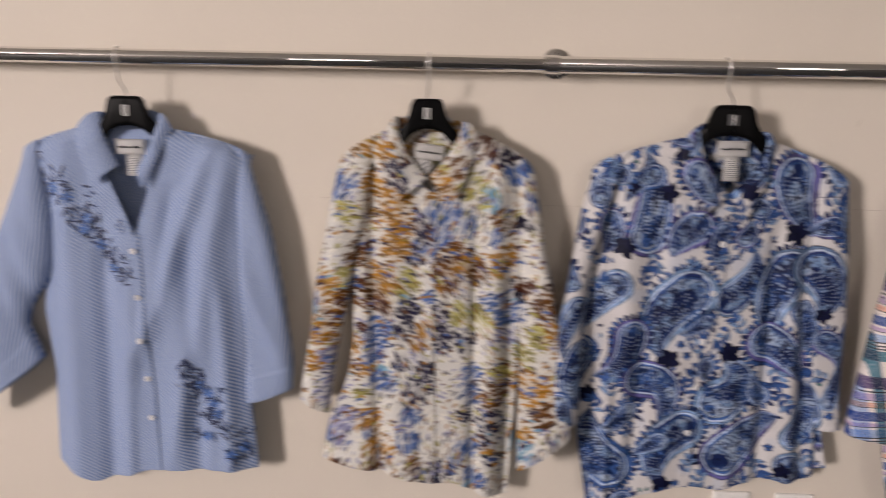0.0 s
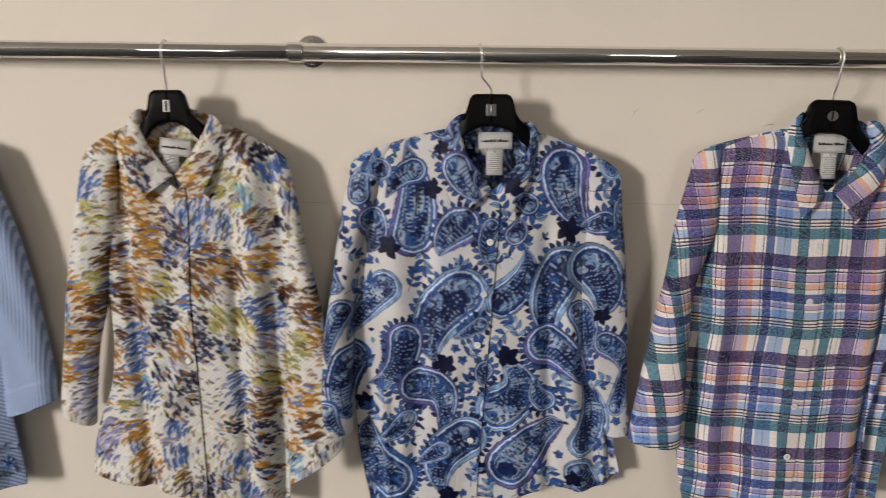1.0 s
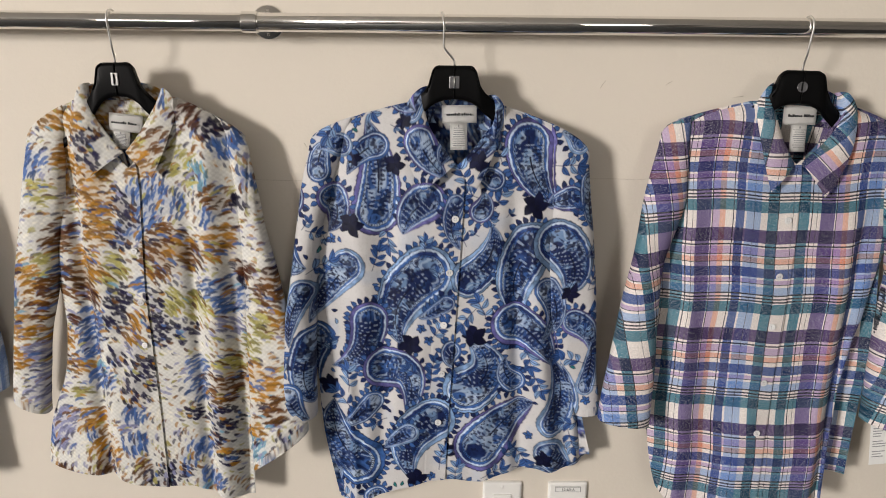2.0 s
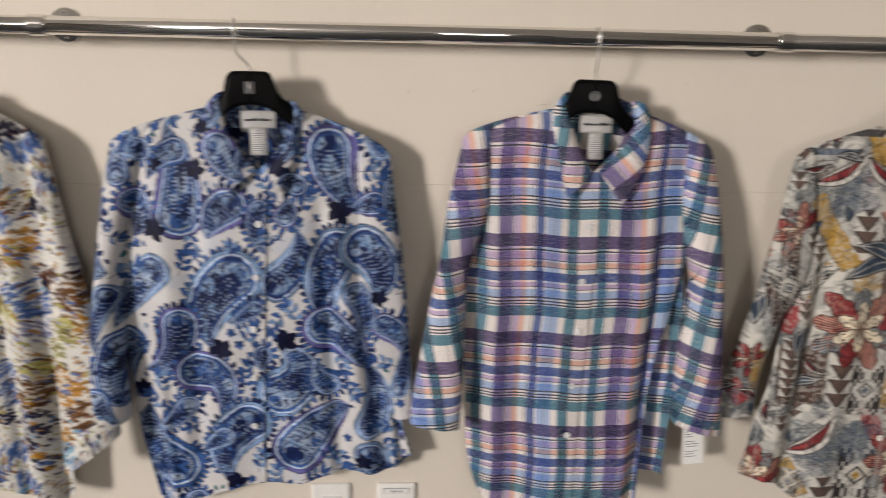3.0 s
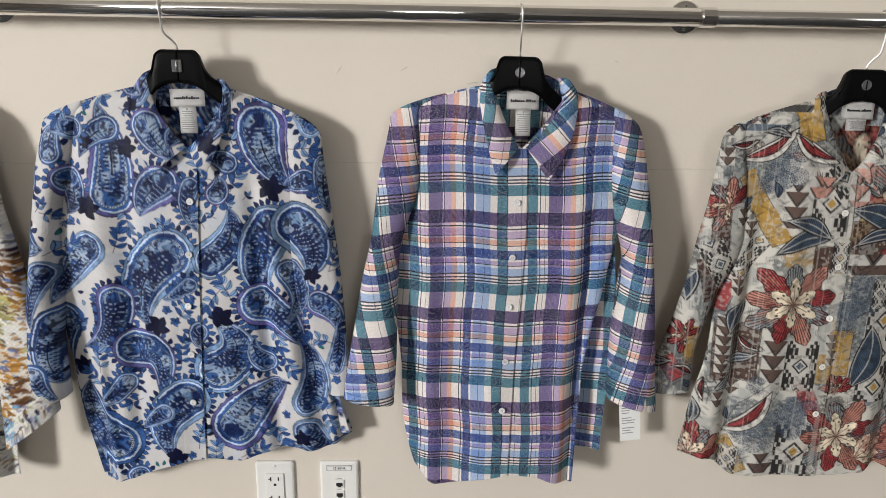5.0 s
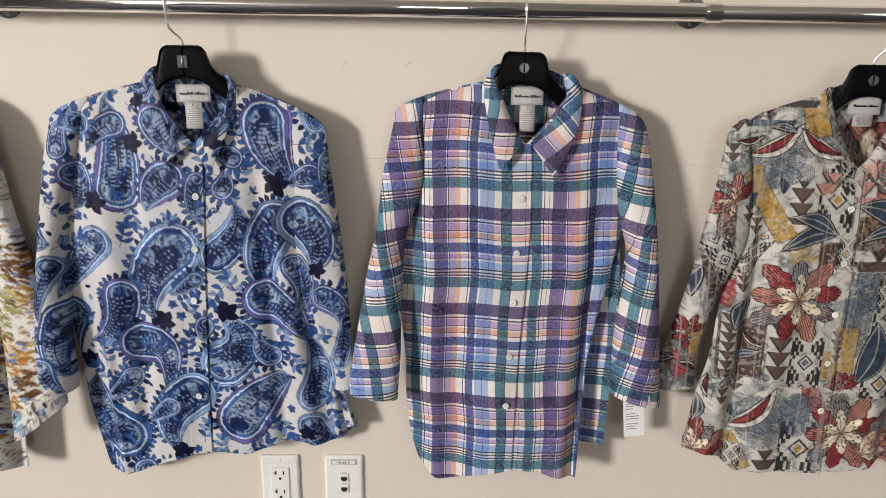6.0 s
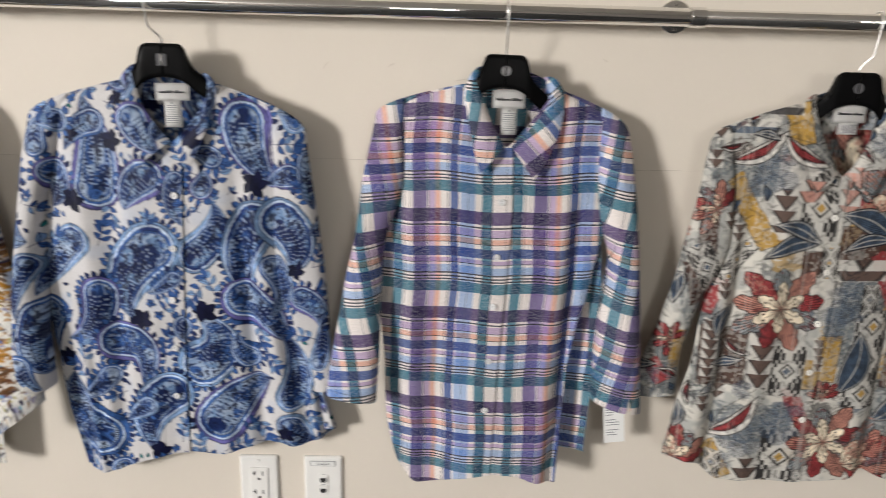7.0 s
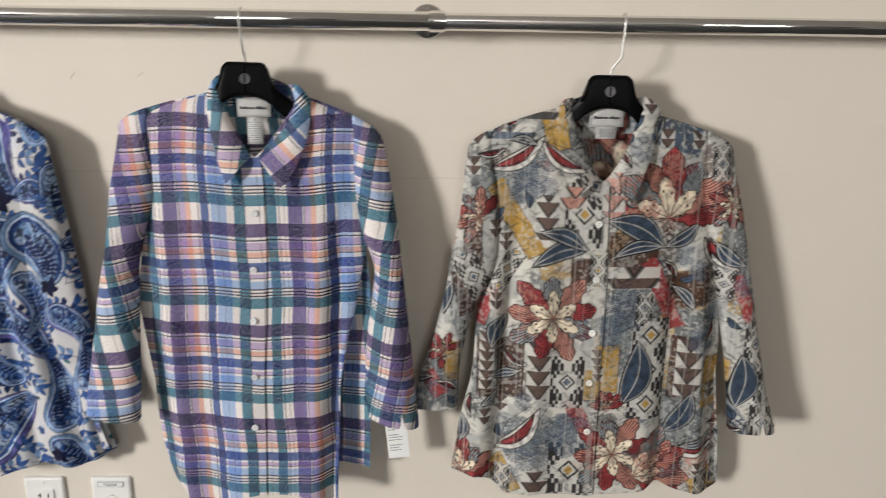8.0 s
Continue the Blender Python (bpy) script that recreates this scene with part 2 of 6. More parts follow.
def text_mesh(body, size, m, parent, material, name="lettering"):
    cu = bpy.data.curves.new(name, "FONT")
    cu.body, cu.size, cu.align_x, cu.align_y, cu.extrude = body, size, "CENTER", "CENTER", 0.00015
    tmp = bpy.data.objects.new("tmp", cu)
    scene.collection.objects.link(tmp)
    me = bpy.data.meshes.new_from_object(tmp.evaluated_get(bpy.context.evaluated_depsgraph_get()))
    bpy.data.objects.remove(tmp)
    me.name = name
    me.materials.clear()
    me.materials.append(material)
    me.transform(m)
    ob = new(name, me)
    ob.parent = parent
    ob.matrix_parent_inverse = parent.matrix_world.inverted() if parent.parent is None else (parent.parent.matrix_basis).inverted()
    return ob


# ---- the room ----
X0, X1, Y0, H = -4.5, 5.2, -8.0, 2.75


def structure(name, bm, material, label=""):
    return tagged(part(name, bm, material, None, label), kind="structure")


structure("floor", boxed(X0 - 0.2, X1 + 0.2, Y0 - 0.2, 0.2, -0.1, 0.0), M_FLOOR, "dark grey carpeted floor of the room")
structure("ceiling", boxed(X0 - 0.2, X1 + 0.2, Y0 - 0.2, 0.2, H, H + 0.1), M_CEIL, "plain white painted ceiling of the room")
structure("wall_north", boxed(X0 - 0.2, X1 + 0.2, 0.0, 0.15, 0.0, H), M_WALL, "smooth warm cream painted wall behind the rail")
# side and rear walls are unseen, added dark to hold back bounced light
structure("wall_east", boxed(X1, X1 + 0.15, Y0, 0.0, 0.0, H), M_WALL2, "plain dark side wall, unseen, added to limit bounced light")
bm = boxed(X0 - 0.15, X0, Y0, -5.65, 0.0, H)
box(bm, X0 - 0.15, X0, -4.35, 0.0, 0.0, H)
box(bm, X0 - 0.15, X0, -5.65, -4.35, 0.0, 1.44)
box(bm, X0 - 0.15, X0, -5.65, -4.35, 2.63, H)
structure("wall_west", bm, M_WALL2, "unseen dark side wall with a window opening, limits bounced light")
bm = boxed(X0 - 0.15, 1.6, Y0 - 0.15, Y0, 0.0, H)
box(bm, 3.6, X1 + 0.15, Y0 - 0.15, Y0, 0.0, H)
box(bm, 1.6, 3.6, Y0 - 0.15, Y0, 0.0, 1.03)
box(bm, 1.6, 3.6, Y0 - 0.15, Y0, 2.37, H)
structure("wall_south", bm, M_WALL2, "unseen dark rear wall with a window opening, limits bounced light")

# ---- the hanging rail ----
RX, RZ, RR = -0.060, 1.3075, 0.0133
rail = empty("hanging_rail", 0.9, RX, RZ)
tagged(rail, "polished chrome garment rail fixed to the wall", "garment rail")
for a, b, r in ((-1.6, 0.366, RR - 0.0008), (0.37, 1.455, RR), (1.459, 2.95, RR - 0.0008)):
    part("tube", lathe(bmesh.new(), [(r - 0.001, 0), (r, 0.001), (r, b - a - 0.001), (r - 0.001, b - a)], Matrix.Translation((a, RX, RZ)) @ pose(0, 0, 0, 0, 90, 0), 48), M_CHROME, rail, "shiny chrome tube")


def bracket(x, side):
    """A wall flange with a short arm and the collar that holds the tube; side: where the arm stands off the collar."""
    fl = part("wall_flange", lathe(bmesh.new(), [(0.0255, 0.0), (0.0255, 0.002), (0.0235, 0.0042), (0.012, 0.0058), (0.0085, 0.009), (0.0075, 0.012)], Matrix.Translation((x, 0, RZ + 0.0035)) @ pose(0, 0, 0, 90, 0, 0), 40), M_CHROME, rail, "round chrome wall flange")
    part("arm", lathe(bmesh.new(), [(0.0075, 0.0), (0.0075, 0.046)], Matrix.Translation((x, -0.008, RZ)) @ pose(0, 0, 0, 90, 0, 0), 20), M_CHROME, rail)
    c = part("collar", lathe(bmesh.new(), [(RR, -0.0110), (RR + 0.0013, -0.0109), (RR + 0.0016, -0.0106), (RR + 0.0016, -0.0102), (RR + 0.0016, 0.0102), (RR + 0.0016, 0.0106), (RR + 0.0013, 0.0109), (RR, 0.0110)], Matrix.Translation((x + side, RX, RZ)) @ pose(0, 0, 0, 0, 90, 0), 40), M_CHROME, rail, "chrome joining collar")
    for dz in (0.0175, -0.0175):
        part("screw", lathe(bmesh.new(), [(0.0026, 0.0), (0.0026, 0.0006), (0.0014, 0.0012)], Matrix.Translation((x, -0.0042, RZ + 0.0035 + dz)) @ pose(0, 0, 0, 90, 0, 0), 14), M_CHROME, fl)


bracket(0.384, -0.012)
bracket(1.44, 0.014)


# ---- hangers ----
def hanger(cx, top, lean, hook_dx, clip, label, span=1.0, neck=0.92):
    """A black top hanger: a wide flat neck that flares into sloping arms, with a wire hook over the rail."""
    y = RX + 0.002
    root = empty("clothes_hanger", cx, y, top)
    tagged(root, label, "hanger", "hangers on the rail")
    half = [(0.0, 0.0), (0.026, 0.0), (0.031, -0.002), (0.0345, -0.006), (0.0375, -0.016), (0.0405, -0.026), (0.047, -0.036), (0.060, -0.047), (0.078, -0.071),
            (0.11, -0.094), (0.15, -0.113), (0.168, -0.121), (0.172, -0.126), (0.168, -0.130), (0.15, -0.126), (0.11, -0.110), (0.075, -0.090), (0.050, -0.070),
            (0.038, -0.059), (0.028, -0.0535), (0.016, -0.0495), (0.0, -0.048)]
    half = [(x * neck if x < 0.05 else 0.05 * neck + (x - 0.05) * span, z) for x, z in half]
    turn = lambda x, z: (cx + x * math.cos(lean) - z * math.sin(lean), top + x * math.sin(lean) + z * math.cos(lean))
    bm = bmesh.new()
    up, low = [p for p in half[:12]], [half[21 - k] for k in range(10)] + [half[13], half[12]]
    cols = [(-x, a, -u, b) for (x, a), (u, b) in zip(up[:0:-1], low[:0:-1])] + [(x, a, u, b) for (x, a), (u, b) in zip(up, low)]
    rows = []
    for x, a, u, b in cols:
        ring = []
        for f, d in ((0.0, 0.35), (0.05, 0.9), (0.14, 1.0), (0.5, 1.0), (0.86, 1.0), (0.95, 0.9), (1.0, 0.35), (0.95, -0.9), (0.5, -1.0), (0.05, -0.9)):
            px, pz = x + (u - x) * f, a + (b - a) * f
            far = min(1.0, max(0.0, (abs(px) - 0.036) / 0.03))
            qx, qz = turn(px, pz)
            yy = y - 0.006 * d
            ring.append(bm.verts.new((qx, yy * (1 - 0.55 * far) - 0.045 * 0.55 * far + 0.004 * far, qz)))
        rows.append(ring)
    for a, b in zip(rows, rows[1:]):
        for k in range(10):
            bm.faces.new((a[k], a[(k + 1) % 10], b[(k + 1) % 10], b[k])).smooth = True
    bm.faces.new(rows[0])
    bm.faces.new(rows[-1])
    bmesh.ops.recalc_face_normals(bm, faces=bm.faces)
    part("frame", bm, M_BLACK, root, "glossy black plastic frame")
    for s in (-1, 1):
        rib = tube(bmesh.new(), [(*turn(s * x, z - 0.0025),)[:1] + (y - 0.0066,) + (turn(s * x, z - 0.0025)[1],) for x, z in half[1:7]], 0.0011, 6)
        part("rim", rib, M_BLACK, root)
    part("centre_rib", tube(bmesh.new(), [(turn(0, -0.002)[0], y - 0.0062, turn(0, -0.002)[1]), (turn(0, -0.046)[0], y - 0.0062, turn(0, -0.046)[1])], 0.0014, 6), M_BLACK, root)
    # wire hook: up from the neck, a kink, then over the rail
    r = RR + 0.0022
    pts = [(cx, y, top - 0.004), (cx, y, top + 0.004)]
    zk, kx = top + 0.028, cx + hook_dx
    for i in range(1, 7):
        s = i / 6
        e = s * s * (3 - 2 * s)
        pts.append((cx + hook_dx * e, y - 0.010 * e, top + 0.004 + (zk - top - 0.004) * s))
    for i in range(17):
        a = math.radians(180 + 12 - i * 13)
        pts.append((kx + 0.35 * hook_dx * min(1, i / 9) * 0.6, RX + r * math.cos(a), RZ + r * math.sin(a)))
    part("hook", tube(bmesh.new(), pts, 0.0015, 10), M_WIRE, root, "thin bent steel wire hook")
    cz = top - 0.0235
    if clip == "round":
        b = lathe(bmesh.new(), [(0.0078, 0.0), (0.0078, 0.0012), (0.0066, 0.0016), (0.0062, 0.0004)], Matrix.Translation((cx, y - 0.006, cz)) @ pose(0, 0, 0, 90, 0, 0), 24)
        part("size_ring", b, M_CLEAR, root, "small grey round size clip")
    else:
        w = 0.0075 if clip == "square" else 0.005
        b = boxed(cx - w, cx + w, y - 0.0082, y - 0.005, cz - 0.009, cz + 0.009, bevel=0.001)
        part("size_clip", b, M_WHITECLIP if clip == "white" else M_CLEAR, root, "small white size clip" if clip == "white" else "small grey size clip")
        part("pin", tube(bmesh.new(), [(cx, y - 0.0088, cz - 0.0075), (cx, y - 0.0088, cz + 0.0075)], 0.0013, 8), M_WIRE if clip == "square" else M_BLACK, root)
    return root


# ---- cloth ----
def line(pairs, v):
    """x along a smooth line given by a few (height, x) pairs."""
    z = np.array([p[0] for p in pairs])[::-1]
    x = np.array([p[1] for p in pairs])[::-1]
    k = np.linspace(-0.022, 0.022, 7)
    return np.mean([np.interp(v + d, z, x) for d in k], axis=0)


def ripple(x, z, seed, n=9, lo=14.0, hi=60.0):
    """Soft uneven creases: a sum of a few waves of random direction, about -1 to 1."""
    rng = np.random.default_rng(seed)
    out = np.zeros_like(x)
    for i in range(n):
        f = lo * (hi / lo) ** (i / (n - 1))
        a = rng.uniform(-0.9, 0.9)
        out += np.sin(f * (x * np.cos(a) + z * np.sin(a)) + rng.uniform(0, 6.28) + 1.3 * np.sin(f * 0.37 * z + rng.uniform(0, 6.28))) * (lo / f) ** 0.55
    return out / 2.6


def folds(x, z, items):
    """Long drapes: each is (x at the top, z at the top, x at the foot, z at the foot, width, height), a rounded ridge or (minus) a valley."""
    out = np.zeros_like(x)
    for xa, za, xb, zb, w, h in items:
        t = np.clip((za - z) / (za - zb), -0.3, 1.3)
        d = x - (xa + (xb - xa) * t)
        ends = np.clip(1 - np.maximum(-t, t - 1) / 0.3, 0, 1)
        out += h * np.exp(-(d / w) ** 2) * np.where((t < 0) | (t > 1), ends, 1.0)
    return out


def sheet(name, X, Y, Z, material, parent, paint, uvs=None, label="", closed=False, cut=None):
    """One cloth mesh from a grid of points; paint(x, z) gives the print's colour at each point."""
    nv, nu = X.shape
    co = np.stack([X, Y, Z], -1).reshape(-1, 3)
    idx = np.arange(nv * nu).reshape(nv, nu)
    if closed:
        idx = np.concatenate([idx, idx[:, :1]], 1)
    quads = np.stack([idx[:-1, :-1], idx[1:, :-1], idx[1:, 1:], idx[:-1, 1:]], -1).reshape(-1, 4)
    me = bpy.data.meshes.new(name)
    me.vertices.add(len(co))
    me.vertices.foreach_set("co", co.ravel())
    me.loops.add(quads.size)
    me.loops.foreach_set("vertex_index", quads.ravel().astype(np.int32))
    me.polygons.add(len(quads))
    me.polygons.foreach_set("loop_start", np.arange(0, quads.size, 4, dtype=np.int32))
    me.update(calc_edges=True)
    me.polygons.foreach_set("use_smooth", np.ones(len(quads), dtype=bool))
    U, V = uvs if uvs is not None else (X, Z)
    uv = np.stack(cut(U, V) if cut else (U, V), -1).reshape(-1, 2)
    lay = me.uv_layers.new(name="cloth")
    lay.data.foreach_set("uv", uv[quads.ravel()].ravel())
    rgb = paint(U.ravel(), V.ravel())
    col = me.color_attributes.new("print", "FLOAT_COLOR", "POINT")
    col.data.foreach_set("color", np.concatenate([rgb, np.ones((len(rgb), 1))], 1).ravel())
    me.materials.append(material)
    ob = new(name, me)
    ob.parent = parent
    ob.matrix_parent_inverse = parent.matrix_basis.inverted()
    return tagged(ob, label)


def rolled(X, Y, Z, d=0.0014, turn=0.010):
    """Turns the last row of a grid up behind itself, as a stitched hem."""
    add = []
    for dy, dz in ((d * 0.5, -0.0006), (d, 0.0004), (d, turn)):
        add.append((X[-1:], Y[-1:] + dy, Z[-1:] + dz))
    return [np.concatenate([g] + [a[i] for a in add], 0) for i, g in enumerate((X, Y, Z))]


class Shirt:
    def __init__(self, name, cx, material, paint, spec, label, step=0.00125, cuts=None):
        self.cuts = cuts
        self.p, self.cx, self.mat, self.paint, self.step = spec, cx, material, paint, step
        self.root = empty(name, cx, RX, min(z for x, z in spec["hem"]))
        tagged(self.root, label, "shirt", "shirts on the rail")

    def front_y(self, x, z):
        """How far the cloth of the front stands out, by its place."""
        p = self.p
        l, r = line(p["left"], z), line(p["right"], z)
        under = 0.016 * np.clip((z - 0.74) / 0.12, 0, 1)
        s = np.clip((x - (l + r) / 2) / ((r - l) / 2 + under), -1, 1)
        top = p["neck"][0][1]
        deep = 0.013 + 0.012 * np.clip((top - z) / 0.30, 0, 1) ** 0.8
        y = -0.046 - deep * (1 - np.abs(s) ** 2.6) ** 0.75
        hang = np.clip((top - 0.02 - z) / 0.25, 0, 1)
        sl, sr = p.get("swing", (0.0, 0.0))
        y += (sl + (sr - sl) * (s + 1) / 2) * np.clip((top - 0.1 - z) / 0.5, 0, 1.1) ** 1.5
        y -= 1.25 * folds(x, z, p["folds"]) * np.clip((1 - np.abs(s)) / 0.06, 0, 1)
        y -= 0.0034 * hang * ripple(x, z * 0.25, p["seed"]) + 0.0009 * ripple(x, z * 0.6, p["seed"] + 1, 7, 40, 130)
        return np.minimum(y, -0.014)

    def shoulder(self, x):
        p = self.p
        (xa, za), (xb, zb) = p["neck"]
        (xl, zl), (xr, zr) = p["tips"]
        left = zl + (za - zl) * np.clip((x - xl) / (xa - xl), 0, 1) ** 0.58
        right = zr + (zb - zr) * np.clip((xr - x) / (xr - xb), 0, 1) ** 0.58
        return np.where(x < (xa + xb) / 2, left, right)

    def neckline(self, x):
        (xa, za), (xb, zb) = self.p["neck"]
        xv, zv = self.p["vee"]
        t = np.where(x < xv, (xv - x) / (xv - xa), (x - xv) / (xb - xv))
        return zv + (np.where(x < xv, za, zb) - zv) * np.clip(t, 0, 1) ** self.p.get("veepow", 1.15)

    def opening(self, z):
        return line(self.p["edge"], z)

    def hem(self, x):
        h = self.p["hem"]
        k = np.linspace(-0.012, 0.012, 5)
        return np.mean([np.interp(x + d, [a for a, b in h], [b for a, b in h]) for d in k], axis=0)

    def local(self, X, Y, Z):
        return X + self.cx, Y, Z

    def paint_at(self, part_name):
        return lambda u, v: self.paint(u, v, part_name)

    def lay_cloth(self, name, X, Y, Z, cut_name, uvs, closed=False):
        """One cut piece of the shirt; a woven pattern is turned and shifted as the piece was cut."""
        cut = None
        if self.cuts:
            dx, dz, a = self.cuts[cut_name]
            x0, z0 = float(uvs[0].mean()), float(uvs[1].mean())
            cut = lambda u, v: (x0 + dx + 0.0022 * np.sin(v * 19 + dz * 90) + 0.001 * np.sin(v * 47) + (u - x0) * math.cos(a) - (v - z0) * math.sin(a), z0 + dz + 0.0026 * np.sin(u * 23 + 1 + dx * 80) + 0.0012 * np.sin(u * 57 + v * 9) + (u - x0) * math.sin(a) + (v - z0) * math.cos(a))
        return sheet(name, X, Y, Z, self.mat, self.root, self.paint_at(cut_name), uvs, closed=closed, cut=cut)

    def body(self):
        p, st = self.p, self.step
        (xa, za), (xb, zb) = p["neck"]
        for side in (0, 1):
            n, m = int(0.22 / st), int(0.66 / st)
            u = np.linspace(0, 1, n)[None, :]
            v = np.linspace(0, 1, m)[:, None]
            ztop = max(za, zb)
            zg = ztop + (p["hem"][0][1] - ztop) * v + 0 * u
            for _ in range(4):
                if side == 0:
                    a, b = line(p["left"], zg), self.opening(zg)
                else:
                    a, b = self.opening(zg) - 0.022, line(p["right"], zg)
                under = 0.016 * np.clip((zg - 0.74) / 0.12, 0, 1)
                if side == 0:
                    a = a - under
                else:
                    b = b + under
                x = a + (b - a) * u
                inside = (x > xa) & (x < xb)
                zt = np.where(inside, self.neckline(x), self.shoulder(x))
                zg = zt + (self.hem(x) - zt) * v
            y = self.front_y(x, zg)
            if side == 1:
                y = y + 0.0028 * np.clip(1 - (x - a) / 0.06, 0, 1)
            else:
                y = y - 0.0012 * np.clip(1 - (b - x) / 0.035, 0, 1) ** 0.2
            # the top edge rolls back over the shoulder to the back panel
            roll = np.clip(1 - (zt - zg) / 0.022, 0, 1) ** 2 * np.where(inside, 0.0, 1.0)
            y = y + roll * 0.016
            X, Y, Z = rolled(x, y, zg)
            X, Y, Z = self.local(X, Y, Z)
            self.lay_cloth("front_panel", X, Y, Z, "front" if side == 0 else "front_r", (X - self.cx, Z))
        # back panel, whose inside shows at the neck and below the hem
        n, m = 110, 150
        u, v = np.linspace(0, 1, n)[None, :], np.linspace(0, 1, m)[:, None]
        zg = za + (0.53 - za) * v + 0 * u
        for _ in range(3):
            a, b = line(p.get("backleft", p["left"]), zg), line(p.get("backright", p["right"]), zg)
            x = a + (b - a) * u
            zt = np.where((x > xa) & (x < xb), np.maximum(za, zb) - 0.004, self.shoulder(x))
            zg = zt + (self.hem(x) + p.get("backhem", 0.012) - zt) * v
        s = np.abs(2 * u - 1)
        y = -0.046 + 0.026 * (1 - s ** 2.6) ** 0.75 * np.clip(v / 0.12, 0.25, 1) + 0.002 * ripple(x, zg * 0.4, p["seed"] + 5)
        y = np.minimum(y, -0.006)
        X, Y, Z = self.local(*rolled(x, y, zg))
        self.lay_cloth("back_panel", X, Y, Z, "back", (X - self.cx, Z))
        # shoulder yokes, wrapped from the back to a seam on the front
        for side in (0, 1):
            e0, e1 = (p["tips"][0][0] + 0.008, xa + 0.01) if side == 0 else (xb - 0.01, p["tips"][1][0] - 0.008)
            n = int(abs(e1 - e0) / st)
            u, v = np.linspace(0, 1, n)[None, :], np.linspace(0, 1, 16)[:, None]
            x = e0 + (e1 - e0) * u + 0 * v
            zt = self.shoulder(x)
            ang = v * math.pi * 0.9
            drop = 0.020 * np.clip(v * 1.6 - 0.6, 0, 1)
            z = zt - 0.004 + 0.006 * np.sin(ang) - drop
            yf = self.front_y(x, zt - 0.02)
            y = -0.040 + (yf + 0.012 + 0.040) * (1 - np.cos(ang)) / 2 - 0.0035 * v - 0.006 * np.clip(v * 2 - 1, 0, 1)
            X, Y, Z = self.local(x, y, z)
            self.lay_cloth("shoulder_yoke", X, Y, Z, "yoke", (X - self.cx, Z))

    def sleeve(self, outer, inner, cuff, front=-0.052, deep=0.023, cuff_h=0.045, name="sleeve_l", slit=None, reach=0.0):
        """A sleeve as a flattened tube that hangs from the shoulder; cuff: the heights of its lower end at the outer and inner edge."""
        st = self.step
        ztop = outer[0][0]
        m, n = int((inner[0][0] - min(cuff)) / st), int(0.20 / st)
        v = np.linspace(0, 1, m)[:, None]
        th = np.linspace(0, 2 * math.pi, n, endpoint=False)[None, :]
        z = ztop + (min(cuff) - ztop) * v + 0 * th
        c = -np.cos(th)
        for _ in range(3):
            a, b = line(outer, z), line(inner, z)
            x = (a + b) / 2 + (b - a) / 2 * c
            zt = self.shoulder(x) + 0.0012
            s = (c + 1) / 2
            zend = cuff[0] + (cuff[1] - cuff[0]) * s
            if slit:
                zend = zend + 0.030 * np.exp(-((s - slit) / 0.03) ** 2) * (np.sin(th) > 0)
            z = zt + (zend - zt) * v
        head = np.clip((zt - z) / 0.09, 0, 1) ** 0.55
        sn = np.sin(th)
        d = deep * (0.05 + 0.95 * head) * np.sign(sn) * np.abs(sn) ** 0.8
        d = np.where(d < 0, d * 0.8, d)
        join = ((c + 1) / 2) ** 2 * np.clip((z - 0.80) / 0.10, 0, 1)
        low = np.clip((zt - z) / 0.22, 0, 1)
        stand = -0.047 + (front + 0.047) * low * (1 - join)
        y = stand - d * (0.72 + 0.28 * low) - reach * np.clip((zt - z) / (zt - zend), 0, 1) ** 1.5
        seed = self.p["seed"] + (11 if outer[1][1] < 0 else 23)
        crease = 0.0062 * ripple(x * 0.8, z * 0.5 + x * 0.7, seed, 8, 28, 90) * np.clip((ztop - z) / 0.12, 0, 1) * np.clip((z - zend) / 0.10 + 0.25, 0, 1)
        y = np.minimum(y - crease * np.clip(sn, 0, 1), -0.006)
        x = x + 0.5 * crease * np.abs(c)
        # the cuff stands off a little from the sleeve
        y = y - 0.0014 * np.sign(sn) * ((z - zend) < cuff_h)
        X, Y, Z = rolled(x, y, z, 0.0, 0.0)
        X[-3:] = X[-4:-3] + (np.mean(X[-4]) - X[-4:-3]) * np.array([0.01, 0.03, 0.05])[:, None]
        Z[-3:] = Z[-4:-3] + np.array([0.0, 0.001, 0.014])[:, None]
        X, Y, Z = self.local(X, Y, Z)
        return self.lay_cloth("sleeve", X, Y, Z, name, (X - self.cx, Z), True)

    def collar(self):
        """Two folded leaves that meet at the neck, and the band that runs round behind the hanger."""
        p, st = self.p, self.step
        for side, (top, outer, tip, vee, bend, round_) in enumerate(p["collar"]):
            n, m = 66, 90
            u, v = np.linspace(0, 1, n)[None, :], np.linspace(0, 1, m)[:, None]
            # fold edge from the back of the neck to the front; free edge from the shoulder to the tip
            bow, fall = np.sin(math.pi * v ** 0.8), 4 * v * (1 - v)
            sg = -1 if side == 0 else 1
            fx = top[0] + (vee[0] - top[0]) * v + sg * bend * bow
            fz = top[1] + (vee[1] - top[1]) * v - 0.002 * fall
            ox = outer[0] + (tip[0] - outer[0]) * v + sg * round_ * fall
            oz = outer[1] + (tip[1] - outer[1]) * v
            x, z = fx + (ox - fx) * u, fz + (oz - fz) * u
            z = z + 0.009 * np.sin(math.pi * u) * (1 - v) ** 5 - 0.004 * (1 - v) ** 6
            back = np.clip(1 - v / 0.45, 0, 1)
            base = self.front_y(x, np.minimum(z, 1.15)) - 0.004
            lift = 0.009 * np.sin(np.clip(u, 0, 1) * math.pi * 0.62 + 0.5) + 0.005 * u * v
